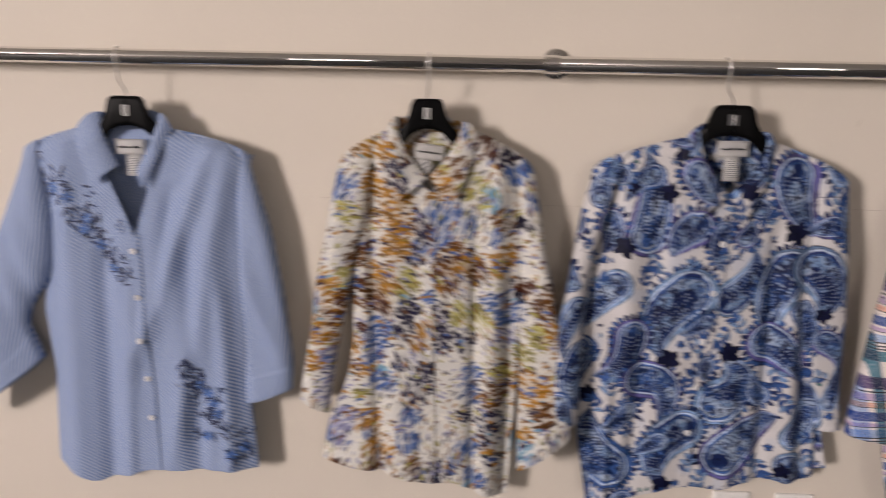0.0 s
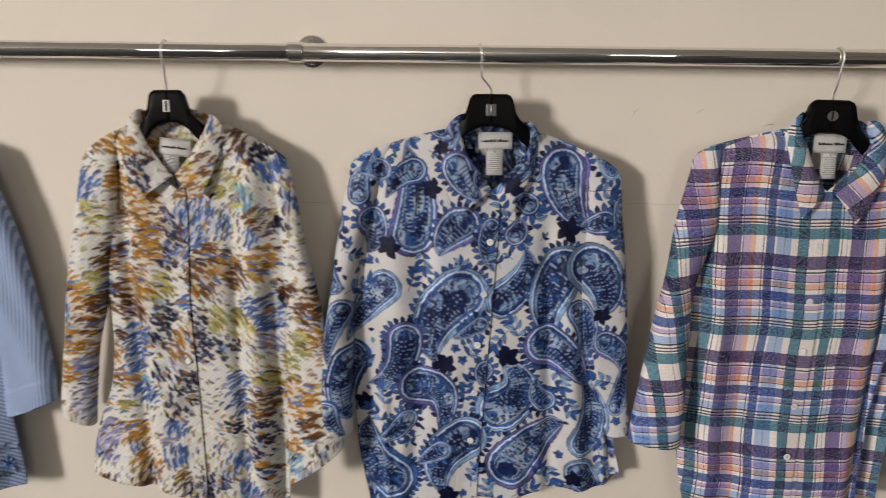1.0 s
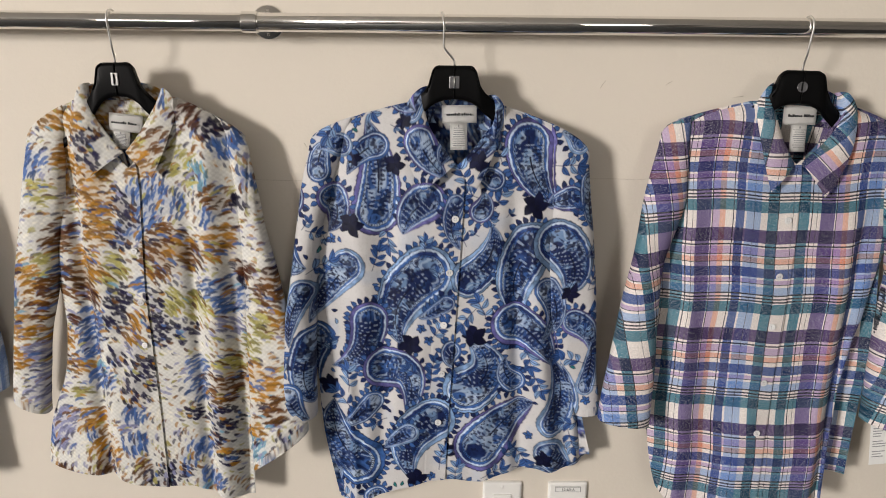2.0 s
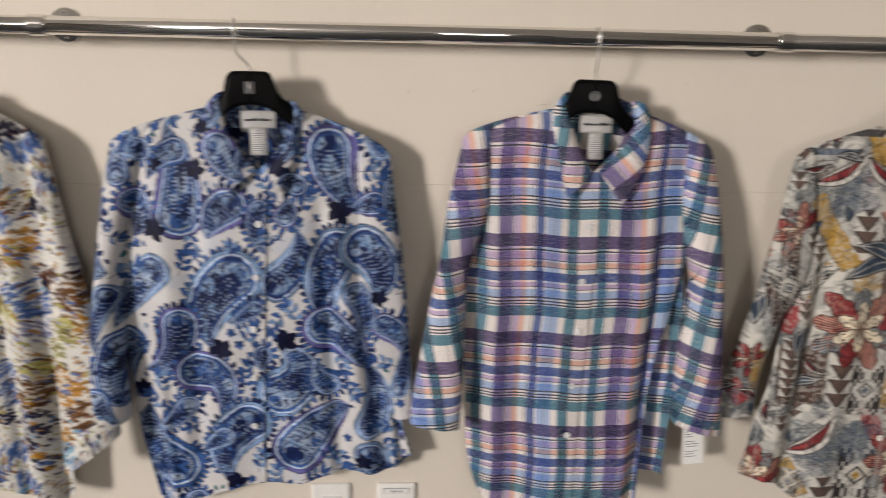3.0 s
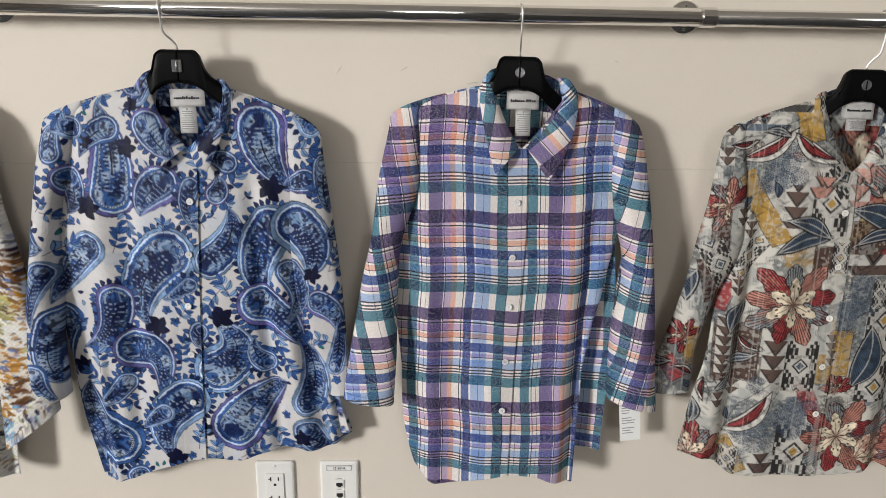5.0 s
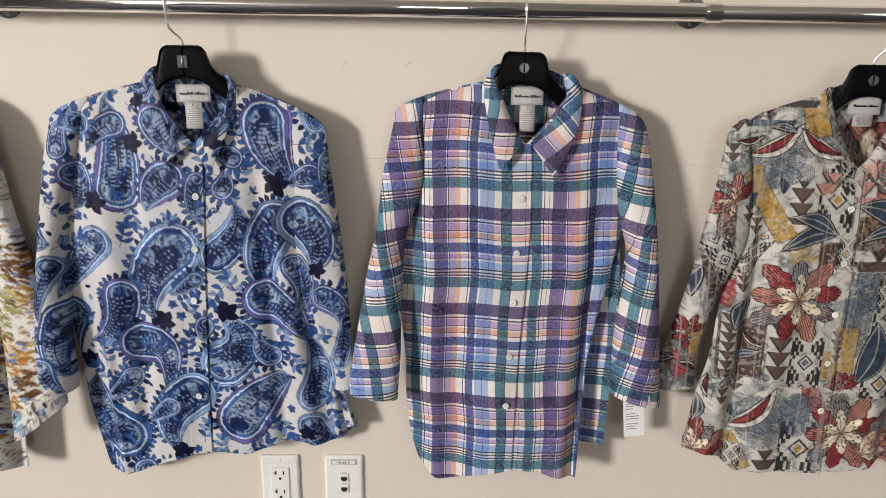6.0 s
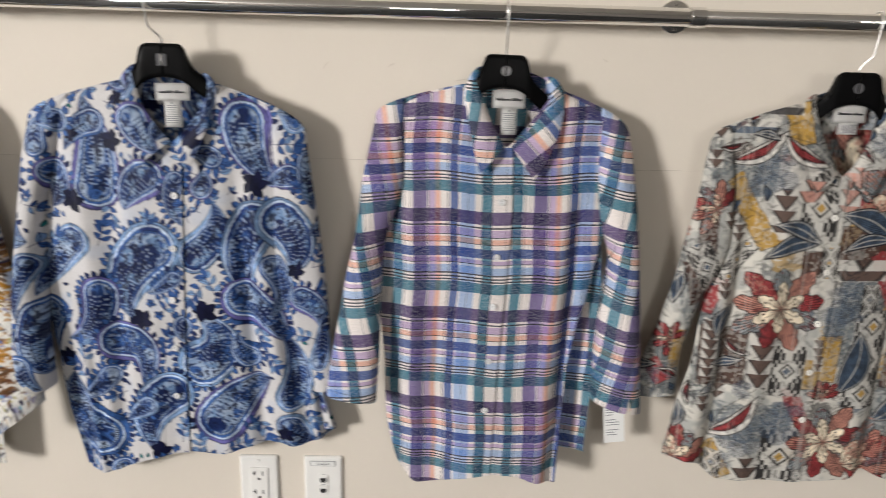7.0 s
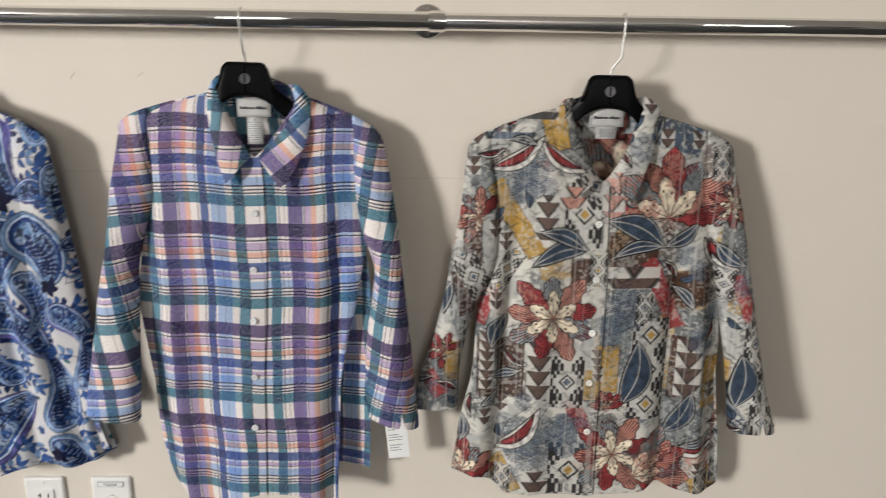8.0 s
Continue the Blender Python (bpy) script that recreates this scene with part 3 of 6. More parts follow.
            y = base * (1 - back * 0.55) + (-0.040) * back * 0.55 - lift * (0.5 + 0.5 * v)
            y = y + 0.010 * (1 - u) ** 6 * 0.6 - 0.0007 * ripple(x, z, p["seed"] + 40 + side, 6, 30, 90)
            # rounded fold and a turned free edge
            X = np.concatenate([x[:, :1], x[:, :1], x, x[:, -1:], x[:, -1:]], 1)
            Z = np.concatenate([z[:, :1] - 0.022, z[:, :1] - 0.001, z, z[:, -1:], z[:, -1:] + 0.003], 1)
            Y = np.concatenate([y[:, :1] + 0.012, y[:, :1] + 0.004, y, y[:, -1:] + 0.0016, y[:, -1:] + 0.0018], 1)
            X, Y, Z = self.local(X, Y, Z)
            self.lay_cloth("collar_leaf", X, Y, Z, "collar_l" if side == 0 else "collar_r", (X - self.cx, Z))
        (tl, tr) = p["collar"][0][0], p["collar"][1][0]
        n, m = 60, 26
        u, v = np.linspace(0, 1, n)[None, :], np.linspace(0, 1, m)[:, None]
        x = tl[0] - 0.004 + (tr[0] - tl[0] + 0.008) * u + 0 * v
        zt = tl[1] - 0.010 + (tr[1] - tl[1]) * u + 0.012 * np.sin(u * math.pi) ** 0.6
        z = zt - 0.05 * v - 0.012 * v * np.sin(u * math.pi)
        y = -0.046 + 0.014 * np.sin(u * math.pi) + 0.003 * v
        X, Y, Z = self.local(x, y, z)
        self.lay_cloth("collar_band", X, Y, Z, "band", (X - self.cx, Z))

    def buttons(self, places, r, material):
        for i, (x, z) in enumerate(places):
            y = float(self.front_y(np.array([x]), np.array([z]))[0]) - 0.0022
            tilt = 8 * math.sin(i * 2.3)
            b = lathe(bmesh.new(), [(r * 0.9, 0.0), (r, 0.0006), (r, 0.0014), (r * 0.86, 0.002), (r * 0.66, 0.0017), (r * 0.6, 0.0013)], Matrix.Translation((x + self.cx, y, z)) @ pose(0, 0, 0, 90 + tilt, 0, tilt), 20)
            bt = part("button", b, material, self.root)
            h = bmesh.new()
            for dx, dz in ((-1, -1), (1, -1), (-1, 1), (1, 1)):
                lathe(h, [(0.0006, 0), (0.0006, 0.0016)], Matrix.Translation((x + self.cx + dx * 0.0012, y, z + dz * 0.0012)) @ pose(0, 0, 0, 90, 0, 0), 6)
            part("thread", h, M_GREYINK, bt)

    def labels(self, x, z, lean=0.0, w=0.05, h=0.026, care=(0.012, 0.028, 0.042), y=-0.052):
        """The white woven neck label with its lettering, and a care label below it."""
        m = Matrix.Translation((x + self.cx, y, z)) @ pose(0, 0, 0, -6, lean, 0)

        def slip(name, x0, x1, z0, z1, off, mat, label):
            bm = bmesh.new()
            n, k = 8, 6
            g = [[bm.verts.new((x0 + (x1 - x0) * i / n, off - 0.003 * math.sin(math.pi * i / n) - 0.002 * (j / k) ** 2, z0 + (z1 - z0) * j / k)) for i in range(n + 1)] for j in range(k + 1)]
            for j in range(k):
                for i in range(n):
                    bm.faces.new((g[j][i], g[j][i + 1], g[j + 1][i + 1], g[j + 1][i])).smooth = True
            ret = bmesh.ops.solidify(bm, geom=bm.faces[:], thickness=0.0005)
            bm.transform(m)
            return part(name, bm, mat, self.root, label)

        a = slip("neck_label", -w / 2, w / 2, -h / 2, h / 2, 0.0, M_LABEL, "white woven neck label with black lettering")
        bars = bmesh.new()
        rng = random.Random(self.p["seed"])
        xx = -0.019
        while xx < 0.018:
            ww = rng.uniform(0.0016, 0.0026)
            hh = 0.0026 if rng.random() < 0.7 else 0.0040
            box(bars, xx, xx + ww, -0.0052, -0.0038, -0.0022, -0.0022 + hh)
            xx += ww + (0.0009 if abs(xx) > 0.002 else 0.003)
        bars.transform(m)
        part("lettering", bars, M_INK, a)
        if care:
            cx, cw, ch = care
            c = slip("care_label", cx - cw / 2, cx + cw / 2, -h / 2 - ch, -h / 2 + 0.002, 0.0018, M_LABEL, "small white care label with grey print")
            bars = bmesh.new()
            for i in range(9):
                z0 = -h / 2 - ch * (0.2 + 0.08 * i)
                q = rng.uniform(0.25, 0.42) * cw
                box(bars, cx - q, cx + q, -0.0032, -0.0016, z0, z0 + 0.0009)
            box(bars, cx - 0.001, cx + 0.001, -0.0032, -0.0016, -h / 2 - ch * 0.14, -h / 2 - ch * 0.06)
            bars.transform(m)
            part("print_lines", bars, M_GREYINK, c)


# ---- prints: each cloth pattern is drawn by rule on a flat length of cloth and then taken up by the mesh ----
def rgb(h):
    c = np.array([int(h[i:i + 2], 16) / 255 for i in (0, 2, 4)])
    return np.where(c < 0.04045, c / 12.92, ((c + 0.055) / 1.055) ** 2.4)


class Canvas:
    """A flat length of cloth, x from -0.46 to 0.46 and z from 0.42 to 1.32, on which shapes are printed."""
    R, XA, ZA, W, HH = 0.0008, -0.46, 0.42, 1150, 1125

    def __init__(self, ground, seed):
        self.c = np.tile(rgb(ground), (self.HH, self.W, 1))
        self.used = np.zeros((self.HH, self.W), bool)
        self.rng = np.random.default_rng(seed)
        self.n1, self.n2, self.n3 = self.grain(0.03), self.grain(0.009), self.grain(0.0035)

    def grain(self, size):
        """Smooth random values from 0 to 1, in patches of about that size."""
        k = size / self.R
        g = self.rng.random((int(self.HH / k) + 3, int(self.W / k) + 3))
        y, x = np.arange(self.HH) / k, np.arange(self.W) / k
        iy, ix = y.astype(int), x.astype(int)
        fy, fx = (y - iy)[:, None], (x - ix)[None, :]
        fy, fx = fy * fy * (3 - 2 * fy), fx * fx * (3 - 2 * fx)
        a = g[iy][:, ix] * (1 - fx) + g[iy][:, ix + 1] * fx
        b = g[iy + 1][:, ix] * (1 - fx) + g[iy + 1][:, ix + 1] * fx
        return a * (1 - fy) + b * fy

    def window(self, x, z, r):
        i0, i1 = int((z - r - self.ZA) / self.R), int((z + r - self.ZA) / self.R) + 2
        j0, j1 = int((x - r - self.XA) / self.R), int((x + r - self.XA) / self.R) + 2
        i0, i1, j0, j1 = max(i0, 0), min(i1, self.HH), max(j0, 0), min(j1, self.W)
        if i1 - i0 < 2 or j1 - j0 < 2:
            return None
        X = self.XA + np.arange(j0, j1) * self.R - x
        Z = self.ZA + np.arange(i0, i1) * self.R - z
        return (slice(i0, i1), slice(j0, j1)), X[None, :] + 0 * Z[:, None], Z[:, None] + 0 * X[None, :]

    def lay(self, sl, mask, colour, claim=True):
        m = np.clip(mask, 0, 1)[..., None]
        self.c[sl] = self.c[sl] * (1 - m) + colour * m
        if claim:
            self.used[sl] |= mask > 0.3

    def free(self, x, z, r, most=0.06):
        w = self.window(x, z, r)
        return w is not None and self.used[w[0]].mean() < most

    def soft(self, d, e=0.0007):
        """1 inside (d below 0), 0 outside, with an edge as soft as ink on cloth."""
        return np.clip(0.5 - d / e, 0, 1)

    def dab(self, x, z, a, b, ang, colour, alpha=1.0, claim=True):
        w = self.window(x, z, a * 1.3)
        if w is None:
            return
        sl, X, Z = w
        p, q = X * np.cos(ang) + Z * np.sin(ang), -X * np.sin(ang) + Z * np.cos(ang)
        q = q + 0.25 * p * p / a
        d = (np.abs(p / a) ** 2.6 + np.abs(q / b) ** 2.6) ** (1 / 2.6) - 1 + 0.35 * (self.n3[sl] - 0.5)
        self.lay(sl, self.soft(d * b, 0.0009) * alpha, colour, claim)

    def leaf(self, x, z, a, b, ang, fill, edge=None, vein=None, rim=0.0009, hatch=False, skew=1, lines=None, curl=0.12, mottle=None):
        """A pointed leaf from its root, with an outline, a midrib and side veins."""
        w = self.window(x + a * np.cos(ang) / 2, z + a * np.sin(ang) / 2, a * 0.75)
        if w is None:
            return
        sl, X, Z = w
        X, Z = X + a * np.cos(ang) / 2, Z + a * np.sin(ang) / 2
        p, q = (X * np.cos(ang) + Z * np.sin(ang)) / a, -X * np.sin(ang) + Z * np.cos(ang)
        q = q + curl * a * np.sin(np.clip(p, 0, 1) * 3.1)
        wd = b * np.sin(np.clip(p, 0, 1) ** skew * math.pi) ** (0.8 if skew == 1 else 0.6) * (1.15 - 0.35 * p if skew == 1 else 1.0 + 0.12 * np.sin(p * 24))
        d = np.abs(q) - wd
        inside = self.soft(d) * (p > 0) * (p < 1)
        shade = fill * (0.72 + 0.62 * self.n2[sl])[..., None]
        self.lay(sl, inside, shade)
        if mottle is not None:
            self.lay(sl, inside * np.clip((self.n1[sl] * 0.5 + self.n3[sl] * 0.5 - 0.46) * 6, 0, 0.8) * (p > 0.3), mottle)
        if lines is not None:
            self.lay(sl, inside * (np.sin(q * (1.6 - p) * 6.283 / 0.0036 + 2 * p) > 0.35) * (p > 0.35) * (p < 0.93) * 0.85, lines)
        if edge is not None:
            self.lay(sl, inside * self.soft(np.abs(d + rim) - rim), edge)
        if vein is not None:
            self.lay(sl, inside * self.soft(np.abs(q) - 0.0006), vein)
            if hatch:
                self.lay(sl, inside * (np.sin((p * a * 0.9 - np.abs(q)) * 6.28 / 0.0042) > 0.3) * 0.8, edge)
                self.lay(sl, inside * self.soft(np.abs(d + 3.4 * rim) - 0.8 * rim), vein)
                self.lay(sl, inside * self.soft(np.abs(q) - 0.0009), vein)

    def stroke(self, pts, width, colour, alpha=1.0):
        for (xa, za), (xb, zb) in zip(pts, pts[1:]):
            L = math.hypot(xb - xa, zb - za)
            w = self.window((xa + xb) / 2, (za + zb) / 2, L / 2 + width * 2)
            if w is None or L < 1e-6:
                continue
            sl, X, Z = w
            ux, uz = (xb - xa) / L, (zb - za) / L
            p = np.clip(X * ux + Z * uz, -L / 2, L / 2)
            d = np.hypot(X - p * ux, Z - p * uz) - width / 2
            self.lay(sl, self.soft(d) * alpha, colour)

    def patch(self, x, z, a, b, ang, colour, alpha=1.0, dry=0.0, claim=False, line_=None):
        """A block of colour with dry, streaky edges."""
        w = self.window(x, z, math.hypot(a, b) * 1.2)
        if w is None:
            return
        sl, X, Z = w
        p, q = X * np.cos(ang) + Z * np.sin(ang), -X * np.sin(ang) + Z * np.cos(ang)
        d = np.maximum(np.abs(p) - a, np.abs(q) - b) + 0.010 * (self.n2[sl] - 0.5) * dry
        m = self.soft(d, 0.002)
        if dry:
            m = m * np.clip(1.25 - dry * 1.6 * (self.n3[sl] * 0.6 + self.n1[sl] * 0.4 > 0.56), 0.12, 1)
        self.lay(sl, m * alpha, colour * (0.8 + 0.4 * self.n2[sl])[..., None], claim)
        if line_ is not None:
            self.lay(sl, self.soft(np.abs(np.maximum(np.abs(p) - a, np.abs(q) - b)) - 0.0007) * 0.8 * (self.n2[sl] > 0.35), line_)

    def at(self, u, v):
        """The print's colour at places on the cloth."""
        x = np.clip((u - self.XA) / self.R, 0, self.W - 2)
        z = np.clip((v - self.ZA) / self.R, 0, self.HH - 2)
        j, i = x.astype(int), z.astype(int)
        fx, fz = (x - j)[:, None], (z - i)[:, None]
        c = self.c
        return (c[i, j] * (1 - fx) + c[i, j + 1] * fx) * (1 - fz) + (c[i + 1, j] * (1 - fx) + c[i + 1, j + 1] * fx) * fz


# where each piece of a shirt was cut from the cloth: shift in x and z, and turn
CUT = {"front": (0, 0, 0), "front_r": (0.004, 0.002, 0), "back": (0.07, -0.05, 0), "yoke": (0.0, 0.0, 0.0), "sleeve_l": (0, 0, 0), "sleeve_r": (0, 0, 0),
       "collar_l": (0.0, 0.0, 0), "collar_r": (0.0, 0.0, 0), "band": (0.1, -0.2, 0)}


def printed(canvas, cut=CUT):
    def paint(u, v, name):
        dx, dz, a = cut.get(name, CUT[name])
        if a:
            x0, z0 = u.mean(), v.mean()
            u, v = x0 + (u - x0) * math.cos(a) - (v - z0) * math.sin(a), z0 + (u - x0) * math.sin(a) + (v - z0) * math.cos(a)
        return canvas.at(u + dx, v + dz)
    return paint


# -- paisley --
NAVY, DEEP, MID, SKY, LAV, PALE, TEAL = (rgb(h) for h in ("0b0e28", "182652", "365a94", "7f9fc8", "625f9c", "b4c4d8", "1a686c"))


def drop(cv, head, ctl, tip, r, rim, beads):
    """A paisley: a round head that runs out along a bent tail to its tip. Rings of watercolour blue, a dotted line and a curled heart; petals stand along its outer side (1), both sides (2) or nowhere (0)."""
    n = 44
    k = np.linspace(0, 1, n)
    sx, sz = (head[i] * (1 - k) ** 2 + 2 * ctl[i] * k * (1 - k) + tip[i] * k ** 2 for i in (0, 1))
    r = r * 1.14
    rad = r * (1 - k ** 1.7) ** 0.95 + 0.0012
    cx, cz = (sx.min() + sx.max()) / 2, (sz.min() + sz.max()) / 2
    w = cv.window(cx, cz, max(np.ptp(sx), np.ptp(sz)) / 2 + r * 1.1)
    if w is None:
        return
    sl, X, Z = w
    X, Z = X + cx, Z + cz
    q, at, side = np.full(X.shape, 9.0), np.zeros(X.shape), np.zeros(X.shape)
    tx, tz = np.gradient(sx), np.gradient(sz)
    tl = np.hypot(tx, tz)
    for i in range(n):
        d = np.hypot(X - sx[i], Z - sz[i]) / rad[i]
        near = d < q
        q = np.where(near, d, q)
        at = np.where(near, k[i], at)
        side = np.where(near, ((X - sx[i]) * -tz[i] + (Z - sz[i]) * tx[i]) / tl[i] / rad[i], side)
    n1, n2, n3 = cv.n1[sl], cv.n2[sl], cv.n3[sl]
    q = q * (1 + 0.05 * (n2 - 0.5) + 0.05 * (n3 - 0.5))
    outer = 1 if (tip[0] - head[0]) * (ctl[1] - head[1]) - (tip[1] - head[1]) * (ctl[0] - head[0]) > 0 else -1
    # petals round the rim
    if beads:
        length = float(tl.sum())
        for sg in ((outer,) if beads == 1 else (outer, -outer)):
            for j in np.arange(0.02, 0.86, 0.0094 / length):
                i = int(j * (n - 1))
                nx, nz = -tz[i] / tl[i] * sg, tx[i] / tl[i] * sg
                cv.leaf(sx[i] + nx * rad[i] * 0.96, sz[i] + nz * rad[i] * 0.96, 0.0125, 0.0042, math.atan2(nz, nx) + 0.35 * sg, (MID if int(j * 97) % 3 else DEEP) * 0.9, NAVY, None, 0.0005)
        a0 = math.atan2(-tz[0], -tx[0])
        for a in np.arange(-1.5, 1.51, 0.0094 / r):
            cv.leaf(sx[0] + r * 0.96 * math.cos(a0 + a), sz[0] + r * 0.96 * math.sin(a0 + a), 0.0125, 0.0044, a0 + a, (MID if int(a * 50) % 3 else DEEP) * 0.9, NAVY, None, 0.0005)
    soft = lambda lim, e=0.0011: cv.soft((q - lim) * np.maximum(r * (1 - at ** 1.7) ** 0.95, 0.002), e)
    blot = np.clip((n1 * 0.55 + n2 * 0.45 - 0.36) * 3.4, 0, 1)[..., None]
    tone = lambda lo, hi: lo * (1 - blot) + hi * blot
    grain = (0.78 + 0.44 * n3)[..., None]
    cv.lay(sl, soft(1.0), NAVY * (0.7 + 0.8 * n2)[..., None])
    cv.lay(sl, soft(0.965), tone(rim * 0.5, rim * 1.15) * grain)
    thick = np.clip(0.84 + 0.06 * outer * side, 0, 1)
    cv.lay(sl, soft(thick), DEEP * (0.7 + 0.9 * n2)[..., None])
    cv.lay(sl, soft(thick - 0.03), tone(PALE * 0.9, PALE * 1.3) * grain)
    cv.lay(sl, soft(thick - 0.10), tone(DEEP * 1.4, MID * 1.3) * grain)
    cv.lay(sl, soft(thick - 0.20), NAVY * (0.8 + 0.8 * n3)[..., None])
    cv.lay(sl, soft(thick - 0.225), tone(MID, PALE))
    cv.lay(sl, soft(thick - 0.24) * (1 - soft(thick - 0.29)) * (np.sin((at * 1.4 + np.abs(side)) * 6.28 * r / 0.0034) > 0), NAVY)
    core = soft(thick - 0.30)
    cv.lay(sl, core, tone(DEEP * 0.9, MID * 1.05) * grain)
    cv.lay(sl, core * np.clip((cv.grain(0.016)[sl] - 0.55) * 6, 0, 0.8), tone(SKY * 0.8, PALE))
    rib = (at * float(tl.sum()) / 0.0075 + np.abs(side) * 1.5 + 0.5 * n2) * 6.283
    cv.lay(sl, core * (np.abs(side) > 0.09) * np.clip((np.sin(rib) - 0.55) * 4, 0, 0.9), DEEP * (0.6 + 0.9 * n2)[..., None])
    cv.lay(sl, core * np.clip((-np.sin(rib) - 0.80) * 6, 0, 0.45), PALE)
    cv.lay(sl, core * (at > 0.2) * cv.soft(np.abs(side) * rad.mean() - 0.0009), NAVY)
    cv.lay(sl, core * np.clip((n2 * 0.6 + n3 * 0.4 - 0.56) * 9, 0, 0.85), NAVY * 1.3)


def flower5(cv, x, z, r, colour, n=5, turn=0.0):
    for i in range(n):
        a = turn + 6.283 * i / n + cv.rng.uniform(-0.15, 0.15)
        cv.leaf(x, z, r * cv.rng.uniform(0.85, 1.15), r * 0.36, a, colour * cv.rng.uniform(0.8, 1.5), NAVY * 0.8, None, 0.0006)


def sprig(cv, x, z, ang, n, size, palette):
    """A thin stem with pairs of small leaves."""
    pts = [(x, z)]
    for i in range(n):
        ang += cv.rng.uniform(-0.18, 0.18)
        pts.append((pts[-1][0] + size * 0.62 * math.cos(ang), pts[-1][1] + size * 0.62 * math.sin(ang)))
        for s in (-1, 1):
            cv.leaf(*pts[-1], size * cv.rng.uniform(0.8, 1.15), size * 0.24, ang + s * cv.rng.uniform(0.7, 1.1), palette[cv.rng.integers(len(palette))], DEEP * 0.8, DEEP, 0.0004)
    cv.leaf(*pts[-1], size * 1.1, size * 0.24, ang, palette[0], DEEP * 0.8, DEEP, 0.0004)
    cv.stroke(pts, 0.0011, DEEP)


def paisley_cloth():
    cv = Canvas("cac8c8", 5)
    cv.c *= (0.93 + 0.12 * cv.n1 + 0.04 * cv.n3)[..., None]
    wash = np.clip((cv.n1 - 0.6) * 4, 0, 1)[..., None] * 0.22
    cv.c = cv.c * (1 - wash) + SKY * wash
    ring = np.abs(np.sin(cv.n2 * 22)) < 0.12
    cv.c[ring] *= 0.90
    drop(cv, (-0.119, 1.034), (-0.102, 1.104), (-0.131, 1.173), 0.0326, LAV, 0)
    drop(cv, (-0.041, 1.049), (-0.069, 1.034), (-0.076, 0.999), 0.0273, LAV, 1)
    drop(cv, (-0.04, 0.934), (-0.111, 0.881), (-0.079, 0.817), 0.0414, SKY, 1)
    drop(cv, (0.006, 1.046), (-0.014, 1.003), (0.015, 0.974), 0.0132, MID, 1)
    drop(cv, (0.029, 0.928), (0.083, 0.967), (0.064, 1.015), 0.0264, SKY, 0)
    drop(cv, (0.13, 0.982), (0.079, 0.911), (0.122, 0.859), 0.0334, SKY, 1)
    drop(cv, (0.119, 1.14), (0.116, 1.089), (0.164, 1.043), 0.0326, LAV, 1)
    drop(cv, (0.168, 0.985), (0.211, 0.941), (0.177, 0.902), 0.0334, SKY, 0)
    drop(cv, (0.182, 1.057), (0.166, 1.053), (0.15, 1.044), 0.0167, LAV, 1)
    drop(cv, (-0.183, 1.055), (-0.168, 1.024), (-0.192, 1.0), 0.0194, LAV, 1)
    drop(cv, (-0.202, 1.097), (-0.204, 1.128), (-0.186, 1.137), 0.0158, MID, 0)
    drop(cv, (-0.164, 0.945), (-0.199, 0.909), (-0.222, 0.859), 0.0246, SKY, 0)
    drop(cv, (-0.132, 0.857), (-0.129, 0.793), (-0.192, 0.775), 0.0264, LAV, 2)
    drop(cv, (-0.218, 0.822), (-0.25, 0.763), (-0.212, 0.722), 0.0264, MID, 0)
    drop(cv, (-0.107, 0.773), (-0.042, 0.784), (-0.073, 0.679), 0.0308, LAV, 2)
    drop(cv, (0.029, 0.738), (0.099, 0.774), (0.027, 0.832), 0.037, SKY, 2)
    drop(cv, (-0.028, 0.681), (-0.1, 0.638), (-0.057, 0.565), 0.0352, SKY, 1)
    drop(cv, (0.055, 0.633), (0.095, 0.692), (0.141, 0.713), 0.0396, LAV, 0)
    drop(cv, (0.103, 0.852), (0.148, 0.839), (0.172, 0.779), 0.0317, LAV, 2)
    drop(cv, (0.109, 0.749), (0.084, 0.764), (0.093, 0.794), 0.0167, MID, 2)
    drop(cv, (-0.156, 0.604), (-0.205, 0.638), (-0.192, 0.714), 0.0414, MID, 1)
    drop(cv, (-0.128, 0.714), (-0.158, 0.675), (-0.174, 0.679), 0.0158, MID, 2)
    drop(cv, (0.176, 0.676), (0.205, 0.734), (0.165, 0.793), 0.0238, SKY, 0)
    drop(cv, (0.197, 0.856), (0.231, 0.84), (0.225, 0.805), 0.0194, LAV, 1)
    drop(cv, (-0.05, 1.141), (-0.041, 1.113), (-0.009, 1.087), 0.0211, LAV, 1)
    drop(cv, (0.055, 1.152), (0.033, 1.12), (0.016, 1.114), 0.0176, LAV, 0)
    drop(cv, (-0.068, 0.658), (-0.09, 0.644), (-0.109, 0.626), 0.0141, SKY, 2)
    drop(cv, (0.152, 0.912), (0.186, 0.864), (0.148, 0.825), 0.0158, MID, 0)
    drop(cv, (-0.008, 0.887), (-0.033, 0.867), (-0.051, 0.862), 0.0114, MID, 2)
    drop(cv, (0.173, 0.618), (0.191, 0.585), (0.216, 0.583), 0.0229, SKY, 0)
    drop(cv, (-0.231, 0.909), (-0.258, 0.871), (-0.254, 0.822), 0.0176, SKY, 0)
    drop(cv, (-0.256, 0.742), (-0.252, 0.712), (-0.228, 0.699), 0.0176, MID, 0)
    drop(cv, (0.22, 0.744), (0.232, 0.785), (0.227, 0.825), 0.0132, SKY, 0)
    drop(cv, (-0.116, 1.133), (-0.142, 1.129), (-0.16, 1.09), 0.0176, MID, 0)
